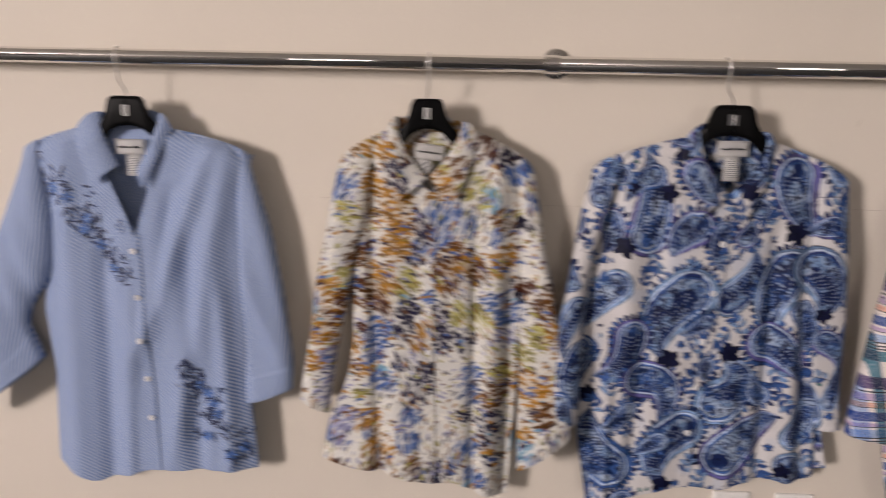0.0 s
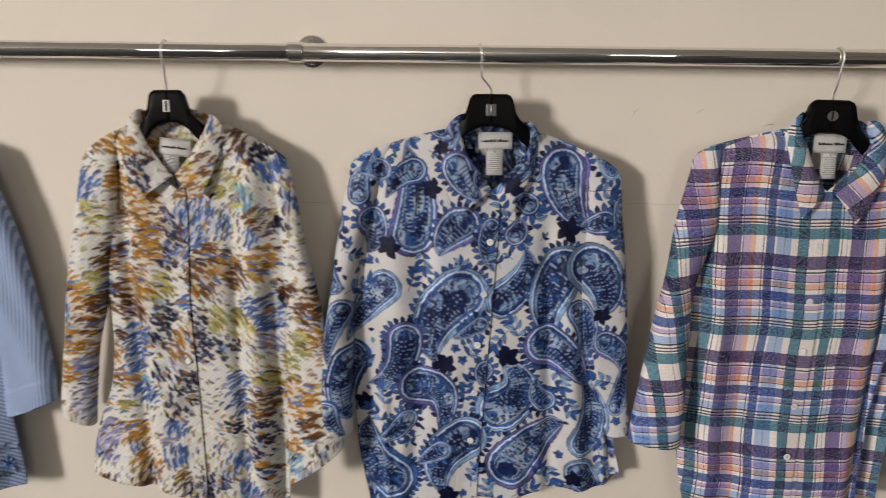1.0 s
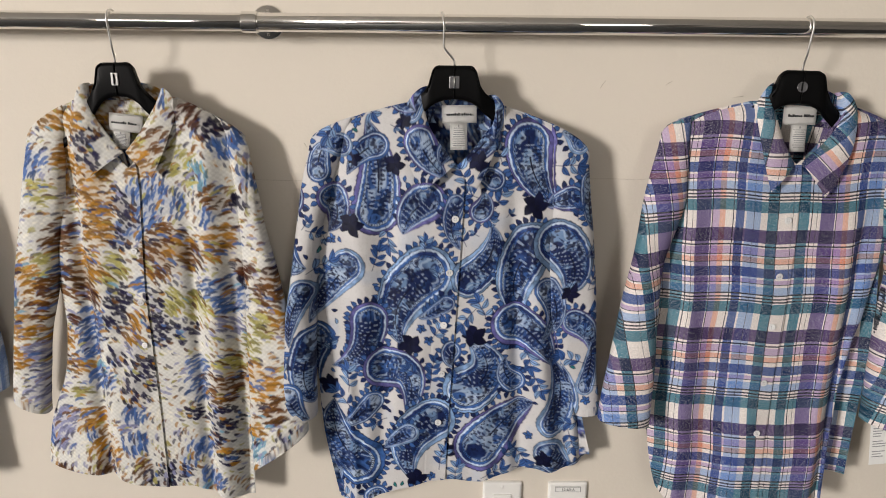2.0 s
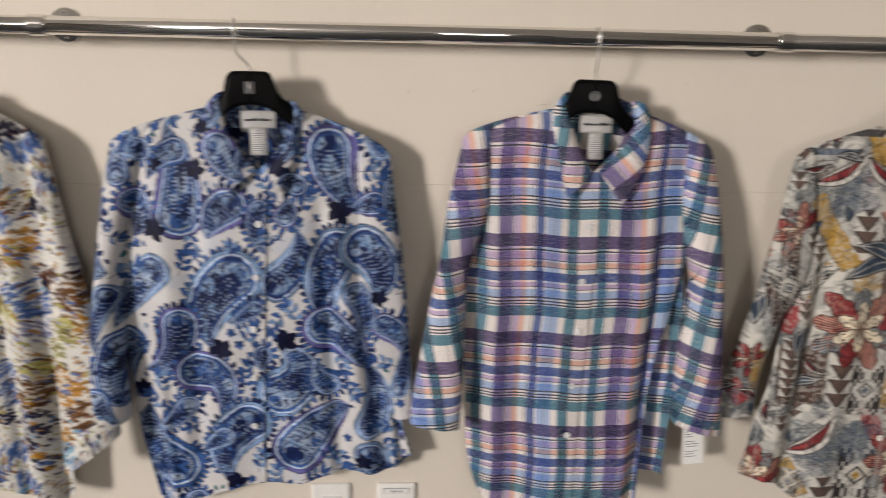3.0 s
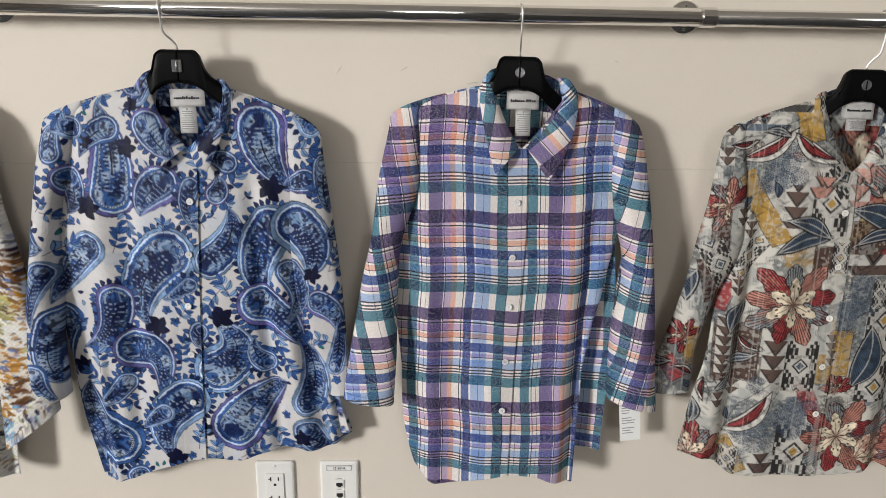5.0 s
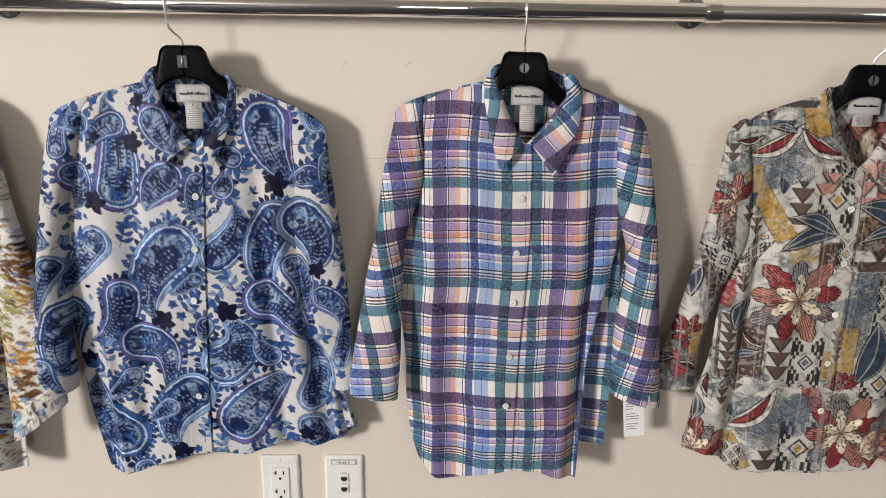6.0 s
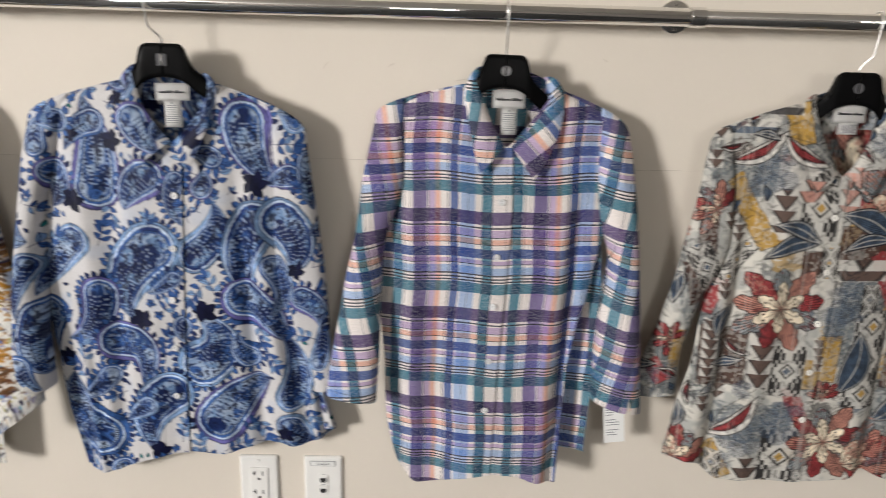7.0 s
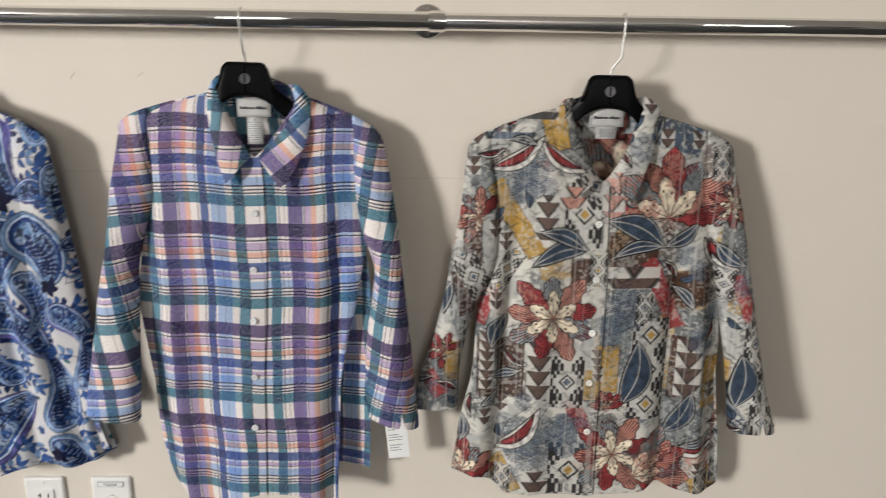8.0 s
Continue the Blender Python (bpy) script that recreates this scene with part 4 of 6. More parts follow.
    drop(cv, (-0.064, 1.184), (-0.052, 1.209), (-0.04, 1.219), 0.0141, SKY, 0)
    drop(cv, (0.062, 1.194), (0.068, 1.173), (0.061, 1.148), 0.0132, MID, 0)
    drop(cv, (0.211, 1.081), (0.205, 1.041), (0.218, 1.005), 0.0141, MID, 1)
    flower5(cv, -0.156, 1.014, 0.0211, NAVY * 1.1, 5, cv.rng.uniform(0, 6))
    flower5(cv, 0.131, 1.045, 0.022, NAVY * 1.1, 5, cv.rng.uniform(0, 6))
    flower5(cv, -0.065, 0.816, 0.0211, NAVY * 1.1, 5, cv.rng.uniform(0, 6))
    flower5(cv, 0.04, 0.834, 0.0229, NAVY * 1.1, 5, cv.rng.uniform(0, 6))
    flower5(cv, -0.2, 0.741, 0.0194, NAVY * 1.1, 5, cv.rng.uniform(0, 6))
    flower5(cv, -0.056, 0.57, 0.0211, NAVY * 1.1, 5, cv.rng.uniform(0, 6))
    flower5(cv, 0.188, 0.904, 0.0158, NAVY * 1.1, 5, cv.rng.uniform(0, 6))
    flower5(cv, 0.163, 0.604, 0.0176, NAVY * 1.1, 5, cv.rng.uniform(0, 6))
    flower5(cv, -0.088, 1.106, 0.0176, NAVY * 1.1, 5, cv.rng.uniform(0, 6))
    flower5(cv, 0.038, 1.111, 0.0176, NAVY * 1.1, 5, cv.rng.uniform(0, 6))
    flower5(cv, -0.001, 0.623, 0.0176, NAVY * 1.1, 5, cv.rng.uniform(0, 6))
    flower5(cv, -0.074, 1.169, 0.0132, NAVY * 1.1, 5, cv.rng.uniform(0, 6))
    flower5(cv, -0.148, 1.116, 0.0141, NAVY * 1.1, 5, cv.rng.uniform(0, 6))
    flower5(cv, 0.014, 1.118, 0.0106, NAVY * 1.1, 5, cv.rng.uniform(0, 6))
    sprig(cv, -0.125, 0.938, 1.31, 3, 0.0176, [MID, SKY, SKY * 0.8, MID * 0.8])
    sprig(cv, -0.042, 0.966, 1.57, 2, 0.0158, [MID, SKY, SKY * 0.8, MID * 0.8])
    sprig(cv, 0.069, 1.04, 1.05, 3, 0.0194, [MID, SKY, SKY * 0.8, MID * 0.8])
    sprig(cv, 0.044, 1.057, 2.79, 2, 0.0158, [MID, SKY, SKY * 0.8, MID * 0.8])
    sprig(cv, 0.078, 1.11, 1.75, 2, 0.0176, [MID, SKY, SKY * 0.8, MID * 0.8])
    sprig(cv, -0.034, 0.743, 1.4, 4, 0.0176, [MID, SKY, SKY * 0.8, MID * 0.8])
    sprig(cv, -0.051, 0.764, 2.79, 2, 0.0158, [MID, SKY, SKY * 0.8, MID * 0.8])
    sprig(cv, 0.026, 0.981, 2.09, 3, 0.0158, [MID, SKY, SKY * 0.8, MID * 0.8])
    sprig(cv, 0.046, 1.013, 0.52, 2, 0.0158, [MID, SKY, SKY * 0.8, MID * 0.8])
    sprig(cv, -0.166, 0.733, 1.4, 3, 0.0194, [MID, SKY, SKY * 0.8, MID * 0.8])
    sprig(cv, -0.032, 0.824, 1.05, 3, 0.0176, [MID, SKY, SKY * 0.8, MID * 0.8])
    sprig(cv, 0.003, 0.743, 1.57, 2, 0.0141, [MID, SKY, SKY * 0.8, MID * 0.8])
    sprig(cv, -0.104, 1.011, -1.4, 3, 0.0176, [MID, SKY, SKY * 0.8, MID * 0.8])
    sprig(cv, 0.192, 1.023, 1.57, 2, 0.0141, [MID, SKY, SKY * 0.8, MID * 0.8])
    sprig(cv, 0.09, 0.606, 1.05, 2, 0.0176, [MID, SKY, SKY * 0.8, MID * 0.8])
    sprig(cv, 0.215, 0.912, 1.4, 3, 0.0141, [MID, SKY, SKY * 0.8, MID * 0.8])
    sprig(cv, 0.213, 0.825, 1.4, 2, 0.0141, [MID, SKY, SKY * 0.8, MID * 0.8])
    sprig(cv, -0.105, 0.681, 3.49, 2, 0.0158, [MID, SKY, SKY * 0.8, MID * 0.8])
    sprig(cv, -0.019, 0.92, 1.57, 2, 0.0141, [MID, SKY, SKY * 0.8, MID * 0.8])
    sprig(cv, -0.196, 0.793, 1.75, 3, 0.0158, [MID, SKY, SKY * 0.8, MID * 0.8])
    for i in range(420):
        x, z, a = cv.rng.uniform(-0.36, 0.36), cv.rng.uniform(0.48, 1.26), cv.rng.uniform(0, 6.28)
        g = cv.rng.choice([0.020, 0.015])
        if cv.free(x, z, g * 1.4, 0.26):
            drop(cv, (x, z), (x + g * math.cos(a), z + g * math.sin(a)), (x + 2 * g * math.cos(a + 0.7), z + 2 * g * math.sin(a + 0.7)), g, (SKY, LAV, MID)[i % 3], 1)
    for i in range(650):
        x, z, a = cv.rng.uniform(-0.36, 0.36), cv.rng.uniform(0.48, 1.26), cv.rng.uniform(0, 6.28)
        if cv.free(x, z, 0.020, 0.36):
            sprig(cv, x - 0.022 * math.cos(a), z - 0.022 * math.sin(a), a, 3, 0.019, [MID, SKY, SKY * 0.8, MID * 0.8])
    for i in range(2300):
        x, z, r = cv.rng.uniform(-0.38, 0.38), cv.rng.uniform(0.48, 1.26), cv.rng.choice([0.017, 0.013, 0.010, 0.007])
        if not cv.free(x, z, r * 0.95, 0.14):
            continue
        if r > 0.015:
            a = cv.rng.uniform(0, 6.28)
            sprig(cv, x - 0.012 * math.cos(a), z - 0.012 * math.sin(a), a, 2, 0.013, [MID, SKY, SKY * 0.8, MID * 0.8])
        elif r > 0.012:
            sprig(cv, x, z, cv.rng.uniform(0, 6.28), 1, 0.011, [SKY, MID, DEEP])
        elif r > 0.009:
            flower5(cv, x, z, 0.009, MID, 5, i)
        else:
            c = [MID, DEEP, TEAL, SKY, NAVY][cv.rng.integers(5)]
            cv.leaf(x, z, 0.011, 0.003, cv.rng.uniform(0, 6.28), c, NAVY, None, 0.0005)
    return cv


# -- brush strokes --
def stroke_cloth():
    cv = Canvas("d2d1cc", 9)
    cv.c *= (0.92 + 0.14 * cv.n1)[..., None]
    gold, brown, rust, navy, blue, lime, lav, aqua, cream = (rgb(h) for h in ("a07020", "664016", "4a2614", "1c193a", "3f5f98", "a09a58", "8486a8", "6a9ab2", "e2ded2"))
    fields = {}
    fields["gold"] = [(-0.061, 1.053, 0.038), (-0.056, 1.088, 0.024), (-0.058, 1.001, 0.027), (0.017, 1.109, 0.027), (-0.095, 1.112, 0.021), (-0.18, 0.928, 0.032), (-0.075, 0.938, 0.036), (-0.005, 0.855, 0.021), (-0.017, 0.826, 0.016), (0.129, 0.985, 0.027), (0.059, 0.975, 0.032), (-0.107, 0.677, 0.024), (-0.085, 0.625, 0.027), (0.185, 0.759, 0.035), (-0.196, 0.854, 0.027), (-0.2, 0.796, 0.021), (-0.143, 0.816, 0.024), (0.171, 0.678, 0.019), (-0.112, 0.777, 0.019), (0.209, 0.857, 0.024), (0.108, 0.636, 0.011), (-0.08, 1.162, 0.021), (-0.12, 1.174, 0.024)]
    fields["brown"] = [(0.044, 0.993, 0.027), (0.032, 0.957, 0.032), (0.084, 0.967, 0.024), (-0.095, 0.911, 0.032), (-0.125, 0.983, 0.021), (-0.148, 0.91, 0.024), (-0.162, 0.873, 0.021), (0.134, 1.055, 0.024), (0.203, 0.913, 0.029), (0.13, 0.759, 0.029), (0.119, 0.729, 0.022), (0.041, 1.139, 0.024), (-0.165, 0.582, 0.019), (-0.023, 0.594, 0.021), (-0.098, 0.593, 0.021), (0.201, 0.719, 0.027), (-0.144, 0.777, 0.017)]
    fields["rust"] = [(0.086, 1.184, 0.022), (0.106, 1.168, 0.017), (-0.127, 0.938, 0.016), (-0.114, 1.001, 0.017), (-0.12, 0.854, 0.013), (-0.08, 0.892, 0.019), (0.161, 0.94, 0.017), (0.204, 0.94, 0.014)]
    fields["navy"] = [(-0.059, 1.134, 0.024), (-0.05, 1.104, 0.021), (-0.015, 1.045, 0.024), (-0.01, 1.01, 0.024), (-0.026, 0.984, 0.017), (-0.036, 0.893, 0.024), (-0.049, 0.855, 0.024), (0.03, 0.846, 0.029), (0.064, 0.837, 0.024), (-0.016, 0.748, 0.027), (-0.004, 0.778, 0.021), (-0.028, 0.718, 0.019), (0.116, 0.688, 0.027), (0.109, 0.647, 0.024), (0.12, 0.615, 0.017), (0.009, 0.583, 0.027), (0.043, 0.594, 0.021), (0.071, 0.698, 0.013), (0.025, 0.893, 0.021), (0.226, 0.668, 0.017), (0.155, 0.922, 0.014), (0.126, 1.16, 0.021), (0.159, 1.047, 0.014), (-0.047, 0.797, 0.019)]
    fields["blue"] = [(-0.154, 1.104, 0.027), (0.033, 1.063, 0.027), (0.026, 1.028, 0.022), (0.066, 1.046, 0.021), (-0.003, 1.002, 0.017), (0.174, 1.081, 0.017), (0.141, 0.903, 0.029), (0.115, 0.912, 0.021), (-0.086, 0.845, 0.035), (-0.1, 0.807, 0.027), (-0.079, 0.758, 0.024), (0.002, 0.921, 0.016), (0.082, 0.778, 0.019), (0.079, 0.739, 0.021), (-0.03, 0.698, 0.022), (-0.031, 0.646, 0.021), (0.075, 0.636, 0.021), (0.055, 0.615, 0.016), (0.14, 1.131, 0.016), (0.157, 1.14, 0.019), (-0.109, 0.656, 0.014), (-0.18, 0.646, 0.019), (0.0, 1.062, 0.016), (0.089, 0.573, 0.021), (0.047, 1.204, 0.016), (0.115, 1.029, 0.016), (-0.2, 0.91, 0.016), (0.187, 0.626, 0.013)]
    fields["lime"] = [(0.095, 0.884, 0.024), (0.052, 0.893, 0.022), (0.132, 0.779, 0.024), (0.024, 1.138, 0.011), (0.072, 1.114, 0.024), (-0.143, 0.947, 0.019), (-0.039, 0.948, 0.021), (-0.051, 0.92, 0.017), (0.191, 0.856, 0.022), (0.171, 0.818, 0.019), (-0.119, 0.728, 0.016), (0.095, 1.089, 0.016), (-0.144, 1.061, 0.021)]
    fields["lav"] = [(-0.173, 0.797, 0.027), (-0.172, 0.737, 0.027), (-0.153, 0.677, 0.027), (-0.166, 0.646, 0.022), (0.137, 0.847, 0.021), (-0.018, 0.817, 0.016), (-0.042, 0.677, 0.014), (0.073, 1.22, 0.016)]
    fields["aqua"] = [(0.103, 1.089, 0.019), (-0.203, 0.891, 0.011), (0.169, 0.647, 0.021), (0.176, 0.605, 0.013), (0.079, 0.562, 0.014), (-0.081, 0.778, 0.013)]
    tint = dict(gold=gold, brown=brown, rust=rust, navy=navy, blue=blue, lime=lime, lav=lav, aqua=aqua)
    spots = [(x, z, r, tint[k]) for k, v in fields.items() for x, z, r in v]
    for x, z, r, c in spots:
        w = cv.window(x, z, r * 1.4)
        if w is not None:
            sl, X, Z = w
            cv.lay(sl, np.clip(1.15 - np.hypot(X, Z) / r + 0.8 * (cv.n2[sl] - 0.5), 0, 1) * 0.4, c ** 0.8)
    px, pz, pr = (np.array([s[i] for s in spots]) for i in range(3))
    for i in range(22000):
        x, z = cv.rng.uniform(-0.30, 0.32), cv.rng.uniform(0.50, 1.26)
        d = np.hypot(px - x, pz - z) / pr
        k = int(np.argmin(d + cv.rng.uniform(0, 0.25, len(d))))
        near, c = d[k], spots[k][3]
        ang = 0.35 + 0.8 * math.sin(7 * x + 4 * z + 1.0) + 0.5 * math.sin(13 * z - 6 * x)
        if c is navy:
            ang = 2.2 + 0.6 * math.sin(20 * x + 9 * z)
        elif c is blue or c is aqua:
            ang += 1.0
        size = cv.rng.uniform(0.0032, 0.0072)
        if near < 1.0 + cv.rng.uniform(-0.25, 0.25):
            if cv.rng.random() < 0.56:
                shade = c * cv.rng.uniform(0.4, 1.35)
                if cv.rng.random() < 0.24:
                    shade = spots[int(cv.rng.integers(len(spots)))][3]
                cv.dab(x, z, size * (1.35 if c is not navy else 0.95), size * (0.38 if c is not navy else 0.5), ang + cv.rng.uniform(-0.22, 0.22), shade, 0.88)
        elif cv.rng.random() < 0.34:
            shade = (cream, lime, gold, lav, cream * 0.75, brown, navy, cream)[cv.rng.integers(8)]
            cv.dab(x, z, size * 0.9, size * 0.36, ang + cv.rng.uniform(-0.3, 0.3), shade, 0.75)
    # the raised dobby squares' uneven catch of light, put into the colour as a check
    gx = np.sin((cv.XA + np.arange(cv.W) * cv.R) * 6.283 / 0.0088)[None, :]
    gz = np.sin((cv.ZA + np.arange(cv.HH) * cv.R) * 6.283 / 0.0074)[:, None]
    cv.c *= (1 + 0.07 * np.clip(gx * gz * 3, -1, 1))[..., None]
    return cv


PLAID_CUT = dict(front=(0, 0, 0), front_r=(0.0, 0, 0), sleeve_l=(0.05, 0.035, -0.16), sleeve_r=(0.02, 0.02, 0.14), collar_l=(0.03, 0.02, 0.12), collar_r=(0.05, 0.05, -0.75), yoke=(0.02, -0.02, 0.3), back=(0.0, 0.03, 0), band=(0.02, 0.0, 0))


STRIPE_CUT = {n: (0, 0, a) for n, a in dict(front=0.62, front_r=0.62, sleeve_l=1.75, sleeve_r=1.62, collar_l=1.7, collar_r=1.45, yoke=0.2, back=1.57, band=1.57).items()}


# -- floral patchwork --
def floral_cloth():
    cv = Canvas("c6c3ba", 21)
    g, dark, red, rose, cream, ochre, brown, slate, pale, black = (rgb(h) for h in ("7a8082", "232328", "903a3c", "ae7a6c", "d6c9b2", "a8853f", "43291f", "3f4e60", "c4c1ba", "121011"))
    m = np.clip((cv.n1 * 0.6 + cv.n2 * 0.4 - 0.42) * 6, 0, 1)[..., None]
    cv.c = cv.c * (1 - 0.5 * m) + g * 0.5 * m
    streak = np.clip((cv.grain(0.012)[:, :1] * 0 + cv.n2[:1, :] * 0.6 + cv.n3[:1, :] * 0.4 - 0.5) * 5, 0, 1)[..., None]
    cv.c = cv.c * (1 - 0.35 * streak) + pale * 0.35 * streak

    def zigzag(x, z, a, b, ang=0.0):
        """A column of black and white triangles and diamonds."""
        w = cv.window(x, z, math.hypot(a, b))
        sl, X, Z = w
        p, q = X * math.cos(ang) + Z * math.sin(ang), -X * math.sin(ang) + Z * math.cos(ang)
        box_ = (np.abs(p) < a) & (np.abs(q) < b)
        k = np.abs(np.mod(q / (a * 1.9) + 100, 1.0) - 0.5) * 2
        e = np.abs(p) / a
        stepped = np.floor(k * 4) / 4
        cv.lay(sl, box_ * 0.75, pale * (0.8 + 0.3 * cv.n2[sl])[..., None])
        cv.lay(sl, (box_ & (e > stepped * 0.8 + 0.22) & (e < 0.97)) * 0.95, black)
        cv.lay(sl, (box_ & (e > stepped * 0.8 + 0.42) & (e < stepped * 0.8 + 0.54)) * 0.8, pale)
        dia = e + (1 - k) * 0.9
        cv.lay(sl, (box_ & (dia < 0.50)) * 0.95, black)
        cv.lay(sl, (box_ & (dia < 0.36)) * 0.95, pale)
        cv.lay(sl, (box_ & (dia < 0.24)) * 0.95, ochre if (x * 100) % 2 > 1 else slate)

    def triangles(x, z, a, b, colour):
        sl, X, Z = cv.window(x, z, math.hypot(a, b))
        k = np.mod(Z / (a * 1.35) + 100, 1.0)
        box_ = (np.abs(X) < a) & (np.abs(Z) < b)
        half = X / (2 * a) + 0.5
        tri = np.abs(half - 0.5) * 2 < k
        cv.lay(sl, box_ * 0.85, pale)
        cv.lay(sl, (box_ & tri) * 0.9, colour * (0.8 + 0.5 * cv.n3[sl])[..., None])
        cv.lay(sl, (box_ & (np.abs(np.abs(half - 0.5) * 2 - k) < 0.10)) * 0.8, black)

    def rings(x, z, r):
        """A cluster of dotted rings."""
        for i in range(7):
            a = i * 0.9
            cx, cz = x + r * 0.7 * math.cos(a) * (i > 0), z + r * 0.7 * math.sin(a) * (i > 0)
            w = cv.window(cx, cz, r * 0.5)
            if w is None:
                continue
            sl, X, Z = w
            d, t = np.hypot(X, Z), np.arctan2(Z, X)
            cv.lay(sl, (d < r * 0.42) * 0.30, slate * 1.8)
            cv.lay(sl, ((np.mod(d, 0.0032) < 0.0017) & (np.sin(t * 14) > 0) & (d < r * 0.42)) * 0.8, dark)

    def bloom(x, z, r, turn=0.0, tilt=1.0, sector=6.283, seed=0):
        """A big open flower: hatched red outer petals, cream inner ones with dark outlines, stamens and a dark heart."""
        for n, rr, fat, fill, off in ((9 if sector > 5 else 6, 1.0, 0.20, red, 0.0), (6 if sector > 5 else 3, 0.60, 0.13, cream, 0.3 if sector > 5 else 0.7)):
            for i in range(n):
                a = turn + sector * (i + off) / n
                L = r * rr * (1.0 if i % 2 else 0.88)
                if fill is cream:
                    cv.leaf(x, z, L, r * fat, a, cream, black, None, 0.0010, False, 1.25, None, 0.02, rose if sector < 5 else None)
                    cv.stroke([(x, z), (x + L * 0.6 * math.cos(a), z + L * 0.6 * math.sin(a))], 0.0012, black, 0.9)
                    cv.dab(x + L * 0.66 * math.cos(a + 0.1), z + L * 0.66 * math.sin(a + 0.1), 0.0024, 0.0016, a, black)
                    cv.dab(x + L * 0.58 * math.cos(a - 0.22), z + L * 0.58 * math.sin(a - 0.22), 0.0024, 0.0016, a, brown)
                else:
                    cv.leaf(x, z, L, r * fat, a, (red, rose, g * 1.2)[i % 3] if r > 0.04 else red, black, None, 0.0010, False, 1.3, black, 0.0, rose if i % 2 else red * 0.6)
        for i in range(26):
            a = i * 2.4
            cv.stroke([(x, z), (x + r * 0.2 * math.cos(a), z + r * 0.2 * math.sin(a))], 0.0009, black if i % 2 else rose, 0.8)

    def big_leaf(x, z, L, ang, fat=0.2):
        cv.leaf(x, z, L, L * fat * 0.85, ang, slate, black, pale * 0.7, 0.0010, True)

    def pod(x, z, L, ang):
        cv.leaf(x, z, L, L * 0.15, ang, pale, black, None, 0.0011)
        cv.leaf(x + 0.08 * L * math.cos(ang), z + 0.08 * L * math.sin(ang), L * 0.8, L * 0.075, ang, red, black, None, 0.0010, False, 1, black)
        for s in (-1, 1):
            cv.stroke([(x, z), (x + 0.55 * L * math.cos(ang + 0.32 * s), z + 0.55 * L * math.sin(ang + 0.32 * s)), (x + L * 1.05 * math.cos(ang + 0.1 * s), z + L * 1.05 * math.sin(ang + 0.1 * s))], 0.0012, black, 0.8)
    for i in range(150):
        x, z = cv.rng.uniform(-0.33, 0.35), cv.rng.uniform(0.5, 1.25)
        c = [g * 0.7, pale, brown, ochre, slate, rose, dark, pale, g * 0.5][cv.rng.integers(9)]
        cv.patch(x, z, cv.rng.uniform(0.008, 0.028), cv.rng.uniform(0.012, 0.045), cv.rng.choice([0.0, 0.0, 0.5, -0.6]), c, 0.7, 0.9)
    cv.patch(-0.146, 1.07, 0.0528, 0.0352, 0.3, g * 0.8, 0.95, 0.5, False, None)
    cv.patch(-0.066, 1.036, 0.0352, 0.0616, 0, pale, 0.95, 0.5, False, None)
    cv.patch(0.072, 0.861, 0.0396, 0.0484, 0, g * 0.75, 0.95, 0.5, False, None)
    cv.patch(0.175, 0.842, 0.0352, 0.0352, 0, g * 0.6, 0.95, 0.5, False, None)
    cv.patch(-0.082, 0.648, 0.066, 0.0352, 0, g * 0.9, 0.95, 0.5, False, None)
    cv.patch(0.039, 0.812, 0.0308, 0.0528, 0, g * 0.8, 0.95, 0.5, False, None)
    cv.patch(0.164, 0.68, 0.0352, 0.0528, 0, g * 0.7, 0.95, 0.5, False, None)
    cv.patch(-0.201, 0.869, 0.0308, 0.0528, 0.3, g * 0.8, 0.95, 0.5, False, None)
    cv.patch(-0.235, 0.741, 0.0264, 0.044, 0, g * 0.6, 0.95, 0.5, False, None)
    cv.patch(-0.037, 1.123, 0.0352, 0.0352, 0, g * 0.6, 0.95, 0.5, False, None)
    cv.patch(0.115, 1.15, 0.044, 0.022, -0.3, slate, 0.95, 0.5, False, None)
    cv.patch(0.213, 0.984, 0.022, 0.0528, 0, g * 0.6, 0.95, 0.5, False, None)
    cv.patch(-0.077, 1.158, 0.0176, 0.0317, 0.15, ochre, 0.95, 0.4, False, black)
    cv.patch(-0.131, 1.017, 0.015, 0.066, 0.55, ochre, 0.95, 0.4, False, black)
    cv.patch(0.046, 1.01, 0.0123, 0.0528, -0.5, ochre, 0.95, 0.4, False, black)
    cv.patch(0.028, 0.772, 0.0211, 0.0422, 0, ochre, 0.95, 0.4, False, black)
    cv.patch(0.209, 0.747, 0.0176, 0.044, 0, ochre, 0.95, 0.4, False, black)
    cv.patch(-0.136, 0.573, 0.0141, 0.0352, 0.5, ochre, 0.95, 0.4, False, black)
    cv.patch(0.212, 0.556, 0.0246, 0.0211, 0.4, ochre, 0.95, 0.4, False, black)
    cv.patch(-0.227, 0.781, 0.0123, 0.0352, 0, ochre, 0.95, 0.4, False, black)
    cv.patch(-0.002, 0.742, 0.0158, 0.0264, 0, ochre, 0.95, 0.4, False, black)
    cv.patch(-0.131, 0.767, 0.0211, 0.051, 0, brown, 0.95, 0.4, False, black)
    cv.patch(0.058, 0.969, 0.0405, 0.0317, 0, brown, 0.95, 0.4, False, black)
    cv.patch(0.157, 0.909, 0.0422, 0.0299, 0.25, brown, 0.95, 0.4, False, black)
    cv.patch(-0.197, 0.981, 0.0141, 0.0352, 0, brown, 0.95, 0.4, False, black)
    cv.patch(-0.173, 0.772, 0.0123, 0.0528, 0, brown, 0.95, 0.4, False, black)
    cv.patch(0.159, 0.773, 0.0229, 0.0546, 0, brown, 0.95, 0.4, False, black)
